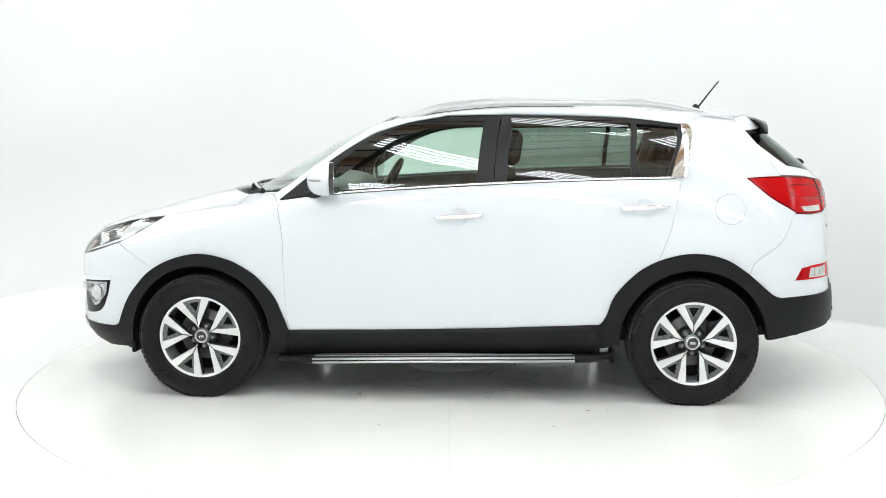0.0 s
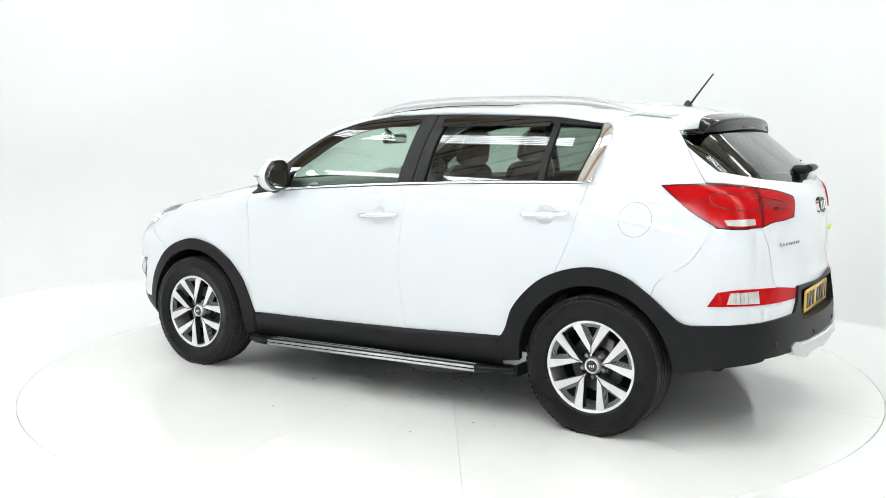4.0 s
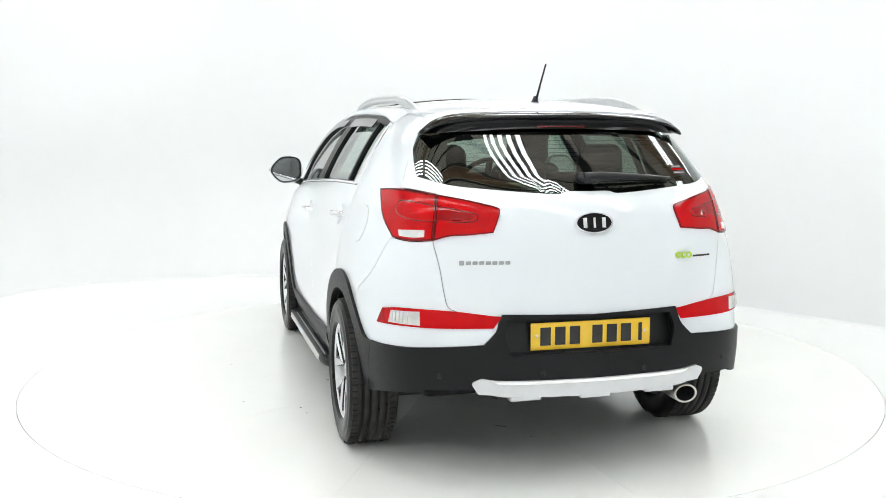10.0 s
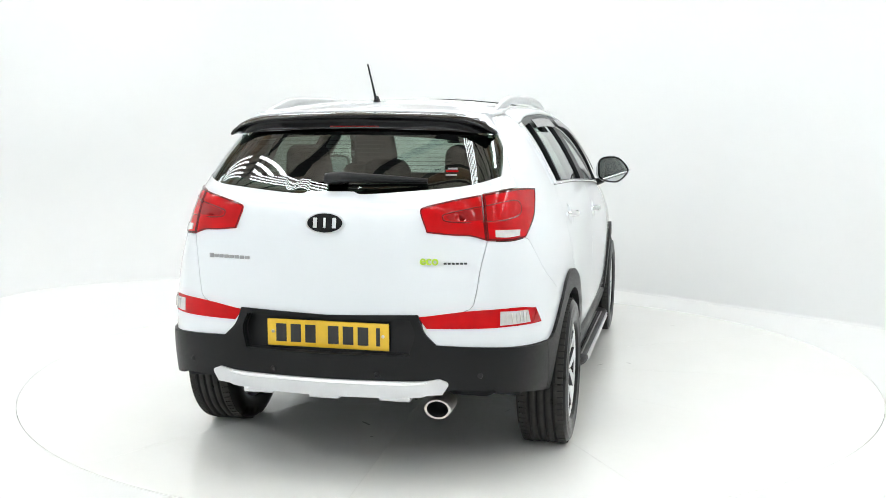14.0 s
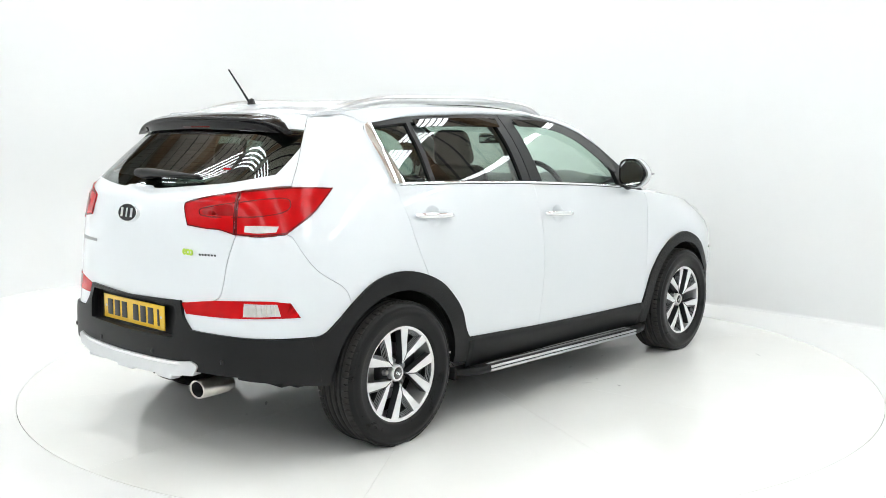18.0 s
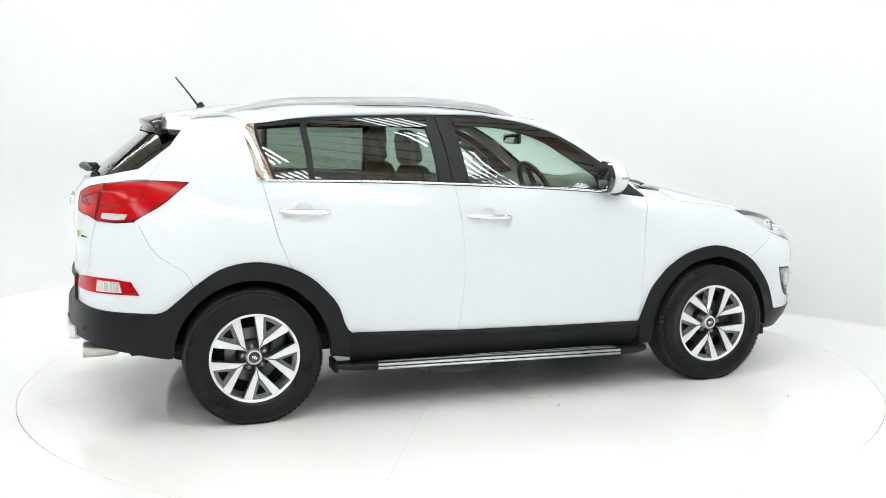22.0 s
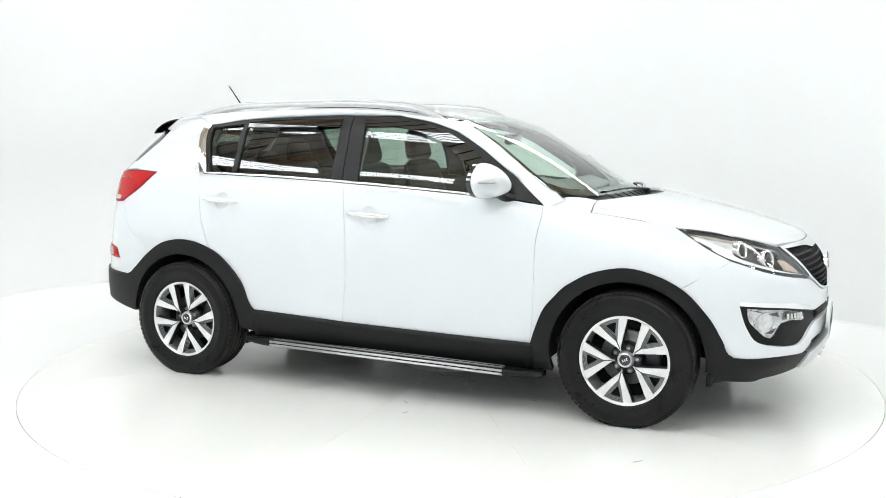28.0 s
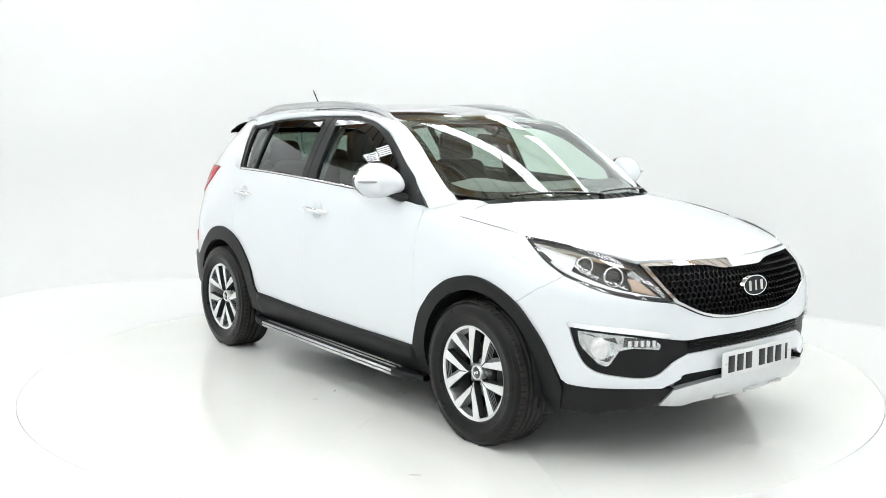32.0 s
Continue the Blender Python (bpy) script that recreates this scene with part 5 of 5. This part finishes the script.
def build_wheel(car, x, s):
    """Tyre, machined five-arm alloy rim with dark pockets, cap, nuts and brake disc, built facing +y and turned."""
    R = .338
    prof = [(.222, -.095), (.228, -.108), (.250, -.112), (.290, -.115), (.318, -.108), (.331, -.094), (.3365, -.075)]
    tread = []
    for y0 in (-.052, -.018, .018, .052):
        tread += [(R, y0 - .006), (R - .008, y0 - .004), (R - .008, y0 + .004), (R, y0 + .006)]
    prof = prof + tread + [(a, -b) for a, b in reversed(prof)]
    # sidewall rings
    outer = [(.3365, .075), (.331, .094), (.318, .108), (.312, .1105), (.308, .1095), (.300, .1125), (.290, .115), (.272, .1165), (.269, .1145), (.252, .1135), (.249, .112), (.236, .111), (.228, .108), (.222, .095)]
    prof = [p for p in prof if p[1] < .07] + outer
    if not WHEEL:
        bm = lathe([(.222, -.10), (.215, -.09), (.200, -.06), (.2085, .05), (.2093, .090), (.2110, .0950), (.2245, .0965), (.2268, .0958), (.2275, .093)], 64, "y")
        me = bpy.data.meshes.new("wheel")
        bm.to_mesh(me)
        bm.free()
        me.materials.append(MACHINED)
        WHEEL["rim"] = me
        bm = lathe(prof, 96, "y")
        for fc in bm.faces:
            if all(math.hypot(v.co.x, v.co.z) > R - .002 and abs(v.co.y) < .08 for v in fc.verts):
                fc.material_index = 1
        me = bpy.data.meshes.new("tyre")
        bm.to_mesh(me)
        bm.free()
        me.materials.append(RUBBER)
        me.materials.append(TREAD)
        WHEEL["tyre"] = me
        # tread blocks on the two shoulders
        bm = bmesh.new()
        for k in range(72):
            a = 2 * math.pi * k / 72
            for y in (-.082, .082):
                sub = []
                w = math.radians(1.9)
                for da, yy, rr in ((-w, -.017, R - .002), (w, -.017, R - .002), (w, .017, R - .006), (-w, .017, R - .006), (-w, -.017, R + .0025), (w, -.017, R + .0025), (w, .015, R - .0015), (-w, .015, R - .0015)):
                    yv = y + (yy if y > 0 else -yy)
                    sub.append(bm.verts.new((rr * math.cos(a + da), yv, rr * math.sin(a + da))))
                for q in ((4, 5, 6, 7), (0, 1, 5, 4), (1, 2, 6, 5), (2, 3, 7, 6), (3, 0, 4, 7)):
                    bm.faces.new([sub[i] for i in q])
        bmesh.ops.recalc_face_normals(bm, faces=bm.faces)
        me = bpy.data.meshes.new("tread")
        bm.to_mesh(me)
        bm.free()
        me.materials.append(TREAD)
        WHEEL["tread"] = me

        # one arm: two legs that part towards the rim, parallel to the openings on either side
        bm = bmesh.new()
        c36, s36 = math.cos(math.radians(36)), math.sin(math.radians(36))
        yy = lambda rr: .095 - .018 * (1 - min(rr / .21, 1)) ** 1.4
        for sd in (1, -1):
            edge_a, edge_b = [], []
            for k in range(15):
                u = k / 14
                sa = .036 + (.2165 - .036) * u
                half = .0345 + .002 * u
                edge_a.append((sd * max(sa * s36 - half * c36, .001), sa * c36 + half * s36))
                rb = .046 + (.2100 - .046) * u
                edge_b.append((sd * (.0028 + .0485 * max(0.0, (rb - .102) / .1) ** .9), rb))
            va = [bm.verts.new((c, yy(math.hypot(c, r)), r)) for c, r in edge_a]
            vb = [bm.verts.new((c, yy(math.hypot(c, r)), r)) for c, r in edge_b]
            da = [bm.verts.new((c + sd * .0025, yy(math.hypot(c, r)) - .004, r)) for c, r in edge_a]
            db = [bm.verts.new((max(abs(c) - .0025, 0) * sd, yy(math.hypot(c, r)) - .004, r)) for c, r in edge_b]
            ea = [bm.verts.new((c + sd * .005, yy(math.hypot(c, r)) - .040, r)) for c, r in edge_a]
            eb = [bm.verts.new((max(abs(c) - .005, 0) * sd, yy(math.hypot(c, r)) - .036, r)) for c, r in edge_b]
            for k in range(14):
                bm.faces.new((va[k], va[k + 1], vb[k + 1], vb[k]))
                bm.faces.new((va[k], da[k], da[k + 1], va[k + 1]))
                f3 = bm.faces.new((da[k], ea[k], ea[k + 1], da[k + 1]))
                f3.material_index = 1
                bm.faces.new((vb[k], vb[k + 1], db[k + 1], db[k])).material_index = 2
                bm.faces.new((db[k], db[k + 1], eb[k + 1], eb[k])).material_index = 1
        bmesh.ops.recalc_face_normals(bm, faces=bm.faces)
        me = bpy.data.meshes.new("rim_arm")
        bm.to_mesh(me)
        bm.free()
        me.materials.append(MACHINED)
        me.materials.append(GUNMETAL)
        me.materials.append(RIDGE)
        WHEEL["arm"] = me
        # the dark pocket between the legs, with stepped ridges
        bm = bmesh.new()
        far = [(.046, 0.0), (.102, -.0035), (.203, -.051), (.211, 0.0), (.203, .051), (.102, .0035)]
        near = [(.140, 0.0), (.145, -.004), (.187, -.027), (.190, 0.0), (.187, .027), (.145, .004)]
        for k, (f, y) in enumerate(((0.0, .0905), (.25, .0885), (.27, .084), (.48, .083), (.50, .0785), (.72, .0775), (.74, .073), (.98, .072), (1.0, .045), (1.5, .045))):
            ring = [bm.verts.new((c0 + (c1 - c0) * f, y - .018 * (1 - min((r0 + (r1 - r0) * f) / .21, 1)) ** 1.4, r0 + (r1 - r0) * f)) for (r0, c0), (r1, c1) in zip(far, near)]
            if k:
                for i in range(6):
                    w = (i + 1) % 6
                    fc = bm.faces.new((prev[i], prev[w], ring[w], ring[i]))
                    fc.material_index = 0 if k in (1, 3, 5, 7) else 1
            prev = ring
        bm.faces.new(prev).material_index = 1
        bmesh.ops.remove_doubles(bm, verts=bm.verts, dist=1e-6)
        bmesh.ops.recalc_face_normals(bm, faces=bm.faces)
        me = bpy.data.meshes.new("rim_pocket")
        bm.to_mesh(me)
        bm.free()
        me.materials.append(RIDGE)
        me.materials.append(DARK)
        WHEEL["pocket"] = me
        bm = lathe([(0, .0755), (.0255, .0745), (.028, .072), (.0285, .06)], 32, "y")
        me = bpy.data.meshes.new("centre_cap")
        bm.to_mesh(me)
        bm.free()
        me.materials.append(PIANO)
        WHEEL["cap"] = me
        bm = lathe([(.0275, .060), (.0290, .0765), (.0320, .077), (.0355, .074), (.040, .064), (.044, .02)], 40, "y")
        me = bpy.data.meshes.new("hub")
        bm.to_mesh(me)
        bm.free()
        me.materials.append(MACHINED)
        WHEEL["hub"] = me
        bm = lathe([(0, .076), (.0075, .075), (.0115, .072), (.0115, .060), (.0160, .058), (.0170, .03)], 12, "y")
        me = bpy.data.meshes.new("wheel_nut")
        bm.to_mesh(me)
        bm.free()
        me.materials.append(NUT)
        WHEEL["nut"] = me
        bm = lathe([(.03, .045), (.060, .045), (.074, .042), (.080, .030), (.085, .0)], 40, "y")
        me = bpy.data.meshes.new("hub_plate")
        bm.to_mesh(me)
        bm.free()
        me.materials.append(GUNMETAL)
        WHEEL["plate"] = me
        bm = lathe([(0, .012), (.075, .012), (.078, .0), (.136, .0), (.138, -.004), (.138, -.022), (0, -.022)], 48, "y")
        me = bpy.data.meshes.new("brake_disc")
        bm.to_mesh(me)
        bm.free()
        me.materials.append(ROTOR)
        WHEEL["disc"] = me
        bm = block((.085, .055, .15), (-.125, .0, .04), bevel=.015)
        me = bpy.data.meshes.new("brake_caliper")
        bm.to_mesh(me)
        bm.free()
        me.materials.append(GUNMETAL)
        WHEEL["caliper"] = me
        bm = lathe([(0, -.03), (.20, -.03), (.20, -.06)], 40, "y")
        me = bpy.data.meshes.new("back_plate")
        bm.to_mesh(me)
        bm.free()
        me.materials.append(DARK)
        WHEEL["back"] = me
        bm = block((.006, .003, .013), (0, .0757, 0), bevel=.001)
        me = bpy.data.meshes.new("cap_mark")
        bm.to_mesh(me)
        bm.free()
        me.materials.append(CHROME)
        WHEEL["mark"] = me
    wheel = new("wheel", WHEEL["rim"])
    wheel.parent = car
    tagged(wheel, label="machined alloy wheel with five split arms")
    turn0 = {(1, 1): 11, (-1, 1): 0, (1, -1): 22.6, (-1, -1): -27}[(1 if x > 0 else -1, s)]
    wheel.matrix_basis = pose(x, s * .797, .332, 0, 0, 0 if s > 0 else 180)
    shared("tyre", WHEEL["tyre"], wheel)
    tr = shared("tread", WHEEL["tread"], wheel)
    tagged(tr, kind="stuff", label="shoulder tread blocks")
    shared("hub", WHEEL["hub"], wheel)
    shared("hub_plate", WHEEL["plate"], wheel)
    shared("centre_cap", WHEEL["cap"], wheel)
    for k in range(5):
        m = Matrix.Rotation(math.radians(turn0 + 72 * k), 4, "Y")
        shared("rim_arm", WHEEL["arm"], wheel, m)
        shared("rim_pocket", WHEEL["pocket"], wheel, m)
        m2 = Matrix.Rotation(math.radians(turn0 + 36 + 72 * k), 4, "Y") @ Matrix.Translation((0, -.013, .058))
        shared("wheel_nut", WHEEL["nut"], wheel, m2)
    for k in (-1, 0, 1):
        shared("cap_mark", WHEEL["mark"], wheel, Matrix.Rotation(math.radians(turn0), 4, "Y") @ Matrix.Translation((k * .010, 0, 0)))
    shared("brake_disc", WHEEL["disc"], wheel)
    shared("brake_caliper", WHEEL["caliper"], wheel)
    shared("back_plate", WHEEL["back"], wheel)


WHEEL = {}
SMOKE = clear("smoked deflector plastic", (0.025, 0.025, 0.025))


def build_step(car, s):
    """A side step: black plank with ribs on top, two bright strips on its edge, black end caps."""
    def z(x):
        return .235 - .020 * x
    rows = []
    xs = np.linspace(.72, -.72, 20)
    prof = [(.80, .012), (.90, .014), (.915, .010), (.918, -.004), (.912, -.016), (.90, -.022), (.80, -.018)]
    bar = sheet("side_step", [[(x, s * y, z(x) + h) for y, h in prof] for x in xs], SATIN, car, "black side step with bright edge strips", closed=True)
    for k in range(5):
        y = .815 + .017 * k
        tube("step_rib", [(.69, s * y, z(.69) + .0145), (-.69, s * y, z(-.69) + .0145)], .0045, RUBBER if k % 2 else BADGE, bar, sides=6)
    for h in (.006, -.012):
        tube("bright_strip", [(.70, s * .9175, z(.70) + h), (-.70, s * .9175, z(-.70) + h)], .0065, SILVER, bar, "polished strip", sides=10)
    for sx in (1, -1):
        rows = []
        for k in range(9):
            t = k / 8
            x = sx * (.70 + .20 * t)
            f = 1 - .45 * t ** 2.5
            rows.append([(x, s * (.80 + (y - .80) * f + .003 * (1 - t)), z(sx * .7) - .02 * (sx * t * .2) + h * 1.12 * (1 - .25 * t * t)) for y, h in prof])
        sheet("end_cap", rows, TRIM, bar, "black end cap", closed=True)
        part("bracket", block((.06, .22, .03), (sx * .5, s * .72, z(sx * .5) - .005), bevel=.006), DARK, bar)


def build_rail(car, s):
    """A roof rail: a silver bar that bows up from the roof and comes down at both ends."""
    rows = []
    for k in range(57):
        t = k / 56
        x = .235 - 1.70 * t
        up = .053 * math.sin(min(1, t / .14) * math.pi / 2) ** .8 * math.sin(min(1, (1 - t) / .26) * math.pi / 2)
        p = roof(x, .548 + .014 * math.sin(math.pi * t))
        w = .006 + .007 * min(1, 8 * t, 8 * (1 - t))
        low = up - .040
        rows.append([(p.x, s * (p.y + dy * w), p.z + h) for dy, h in ((-.7, max(-.014, low)), (-1, max(-.010, low + .006)), (-.95, max(-.004, up - .008)), (-.5, up), (.3, up), (.85, max(-.004, up - .007)), (1, max(-.010, up - .013)), (.8, max(-.012, up - .015)), (.8, max(-.012, up - .018)), (1, max(-.013, up - .021)), (.8, max(-.014, low)))])
    sheet("roof_rail", rows, RAIL, car, "silver roof rail", closed=True)


RAIL = surface("silver roof rail paint", (0.55, 0.555, 0.56), 0.28, metal=0.8, vary=0.04, scale=20)


def build_cabin(car):
    """Seats, dashboard, wheel and linings seen through the glass."""
    part("cabin_floor", block((2.9, 1.50, .05), (-.45, 0, .38), bevel=.01), DARK, car, "dark cabin floor and tub")
    part("underbody", block((3.3, 1.2, .14), (-.05, 0, .345), bevel=.04), DARK, car, "dark underbody")
    part("engine_cover", block((1.0, 1.2, .50), (1.5, 0, .62), bevel=.06), DARK, car, "dark engine bay under the bonnet")
    part("front_crossmember", block((.10, .9, .30), (2.0, 0, .55), bevel=.04), DARK, car, "dark structure behind the bumper")
    part("rear_crossmember", block((.20, 1.0, .26), (-1.90, 0, .58), bevel=.05), DARK, car, "dark structure behind the rear bumper")
    for s in (1, -1):
        lining = [(q * 1, z) for q, z in outline([S(.80, 1.07), S(.3, 1.138), S(-.3, 1.170), S(-1.2, 1.20), S(-1.55, 1.20)], [S(-1.55, 1.20), S(-1.75, 1.0), S(-1.75, .80)], [S(-1.75, .80), S(-.9, .80), S(.80, .42)], [S(.80, .42), S(.80, 1.07)])]
        panel("door_lining", [lining if s > 0 else flip(lining)], skin, DASH, car, "dark grey inner door lining", lift=-.020, thick=.02, step=.06)
        pil = outline([S(-.24, 1.16), S(-.19, 1.16)], [S(-.19, 1.16), S(-.23, 1.51)], [S(-.23, 1.51), S(-.34, 1.51)], [S(-.34, 1.51), S(-.32, 1.16)], [S(-.32, 1.16), S(-.24, 1.16)])
        panel("pillar_lining", [pil if s > 0 else flip(pil)], skin, DASH, car, "dark inner pillar lining", lift=-.05, thick=.02)
        pil = outline([S(-1.20, 1.20), S(-1.24, 1.48)], [S(-1.24, 1.48), S(-1.55, 1.50)], [S(-1.55, 1.50), S(-1.78, 1.23)], [S(-1.78, 1.23), S(-1.20, 1.20)])
        panel("pillar_lining", [pil if s > 0 else flip(pil)], skin, DASH, car, "dark inner rear pillar lining", lift=-.05, thick=.02)
    half = flat_outline([(.25, 0), (.22, .50)], [(.22, .50), (-.6, .53), (-1.5, .50)], [(-1.5, .50), (-1.55, 0)])
    panel("headliner", [half + [(a, -b) for a, b in reversed(half) if abs(b) > 1e-6]], lambda x, y: roof(x, y) - Vector((0, 0, .045)), LINING, car, "pale grey headliner", thick=.01, step=.08, middle=Vector((-.5, 0, 1)))
    # dashboard: a swept bar with a hood over the dials
    rows = []
    for y in np.linspace(-.72, .72, 19):
        h = .035 * math.exp(-((y + .36) / .17) ** 2)
        rows.append([(.95 - .25 * abs(y) ** 2, y, 1.115), (.72, y, 1.15 + h), (.58, y, 1.125 + h), (.52, y, 1.03), (.60, y, .70), (.80, y, .60)])
    sheet("dashboard", rows, DASH, car, "dark grey dashboard", solid=-.01)
    bm = bmesh.new()
    R0, r0 = .185, .016
    rings = []
    for i in range(36):
        a = 2 * math.pi * i / 36
        rings.append([bm.verts.new(((r0 * math.sin(2 * math.pi * j / 10)), (R0 + r0 * math.cos(2 * math.pi * j / 10)) * math.cos(a), (R0 + r0 * math.cos(2 * math.pi * j / 10)) * math.sin(a))) for j in range(10)])
    for i in range(36):
        for j in range(10):
            bm.faces.new((rings[i][j], rings[i][(j + 1) % 10], rings[(i + 1) % 36][(j + 1) % 10], rings[(i + 1) % 36][j])).smooth = True
    bmesh.ops.recalc_face_normals(bm, faces=bm.faces)
    m = Matrix.Translation((.44, -.36, 1.09)) @ Matrix.Rotation(math.radians(-28), 4, "Y")
    bmesh.ops.transform(bm, matrix=m, verts=bm.verts)
    wheel = part("steering_wheel", bm, SATIN, car, "black steering wheel on the right-hand side")
    for a in (0, 180, 270):
        bm = block((.02, .045, .15), (0, 0, .105), bevel=.006)
        bmesh.ops.transform(bm, matrix=m @ Matrix.Rotation(math.radians(a + 90), 4, "X"), verts=bm.verts)
        part("spoke", bm, SATIN, wheel)
    bm = block((.05, .15, .12), (.01, 0, 0), bevel=.03)
    bmesh.ops.transform(bm, matrix=m, verts=bm.verts)
    part("horn_pad", bm, DASH, wheel)
    tube("steering_column", [(.46, -.36, 1.08), (.68, -.36, .97)], .04, DASH, wheel, sides=10)

    def seat(x, y, width, lean, top):
        s0 = part("front_seat" if x > -.6 else "rear_seat", block((.52, width, .18), (x + .20, y, .62), bevel=.05, segments=3), CLOTH, car, "black cloth seat")
        bm = block((.15, width * .96, .62), (0, 0, .31), bevel=.06, segments=3, taper=(.72, .86))
        bmesh.ops.transform(bm, matrix=Matrix.Translation((x - .08, y, .66)) @ Matrix.Rotation(math.radians(-lean), 4, "Y"), verts=bm.verts)
        part("backrest", bm, CLOTH, s0)
        hx = x - .08 - math.sin(math.radians(lean)) * .72
        return s0, hx

    def rest(parent, x, y, z, w, h):
        bm = block((.11, w, h), (0, 0, 0), bevel=.05, segments=3, taper=(.8, .85))
        bmesh.ops.transform(bm, matrix=Matrix.Translation((x, y, z)) @ Matrix.Rotation(math.radians(-12), 4, "Y"), verts=bm.verts)
        part("headrest", bm, CLOTH, parent)
        for d in (-.06, .06):
            tube("headrest_post", [(x + .01, y + d, z - .06), (x + .03, y + d, z - .19)], .006, CHROME, parent, sides=6)
    for y in (-.36, .36):
        s0, hx = seat(-.10, y, .50, 16, 0)
        rest(s0, hx + .01, y, 1.35, .27, .20)
    s0, hx = seat(-.98, 0, 1.26, 20, 0)
    for y, h in ((-.40, .19), (0, .12), (.40, .19)):
        rest(s0, hx + .0, y, 1.28 + h / 2 - .09, .25, h)
    m0 = part("rear_view_mirror", block((.025, .24, .065), (.43, 0, 1.395), bevel=.012, segments=3), PIANO, car, "black rear-view mirror inside the windscreen")
    part("mirror_glass", block((.004, .22, .05), (.416, 0, 1.395), bevel=.002), MIRROR, m0)
    tube("mirror_stalk", [(.445, 0, 1.415), (.50, 0, 1.455)], .012, SATIN, m0, sides=8)
    part("parcel_shelf", block((.55, 1.15, .03), (-1.62, 0, 1.13), bevel=.01), DARK, car, "dark parcel shelf behind the rear seat")
    a0 = tube("aerial", [(-1.478, 0, 1.585), (-1.535, 0, 1.662), (-1.594, 0, 1.738)], [.006, .0045, .004], SATIN, car, "black roof aerial", sides=8)
    bm = lathe([(0, .022), (.007, .019), (.012, .006), (.018, -.008)], 20, "z")
    bmesh.ops.transform(bm, matrix=Matrix.Translation((-1.462, 0, 1.582)) @ Matrix.Diagonal((1.5, 1, 1, 1)), verts=bm.verts)
    part("aerial_foot", bm, SATIN, a0)


def build_car():
    car = new("car")
    tagged(car, "white five-door SUV with black plastic trim on a turntable", "car")
    build_body(car)
    build_windows(car)
    for s in (1, -1):
        build_mirror(car, s)
        build_headlamp(car, s)
        build_step(car, s)
        build_rail(car, s)
        for x in (1.32, -1.32):
            build_wheel(car, x, s)
    build_cabin(car)
    return car


build_studio()
turntable = build_turntable()
car = build_car()
# rows of lamp banks that run slantwise through the hall, along the straight stretch of the backdrop
# A few banks follow glass reflections; the rest are added to even the light.
ALONG, ACROSS = Vector((.731, -.682)), Vector((.682, .731))
for v in (-4.4, -2.2, 0, 2.0, 4.4, 6.6):
    for u in (-6.3, -4.2, -2.1, 0, 2.1, 4.2, 6.3):
        p = Vector((-.43, -2.82)) + ALONG * u + ACROSS * v
        if abs(p.x) < 7.2 and -8.0 < p.y < 6.0 and p.x + p.y < 6.6 and math.hypot(p.x, p.y) > 1.0:
            lamp_bank((p.x, p.y, 4.3), -43, 1.72)


def motions():
    """The turntable turns clockwise with the car on it, a little over seven degrees a second."""
    spin = [(t, -7.15445 * t + .000702 * t * t) for t in np.linspace(0, SECONDS, 17)]
    walk(turntable, [(float(t), pose(0, 0, 0, 0, 0, a)) for t, a in spin])
    rows = []
    for t, a in spin:
        c, k = math.cos(radians(a)), math.sin(radians(a))
        rows.append((float(t), pose(c * .0157 - k * .0057, k * .0157 + c * .0057, 0, 0, 0, 176.69 + a)))
    walk(car, rows)


motions()
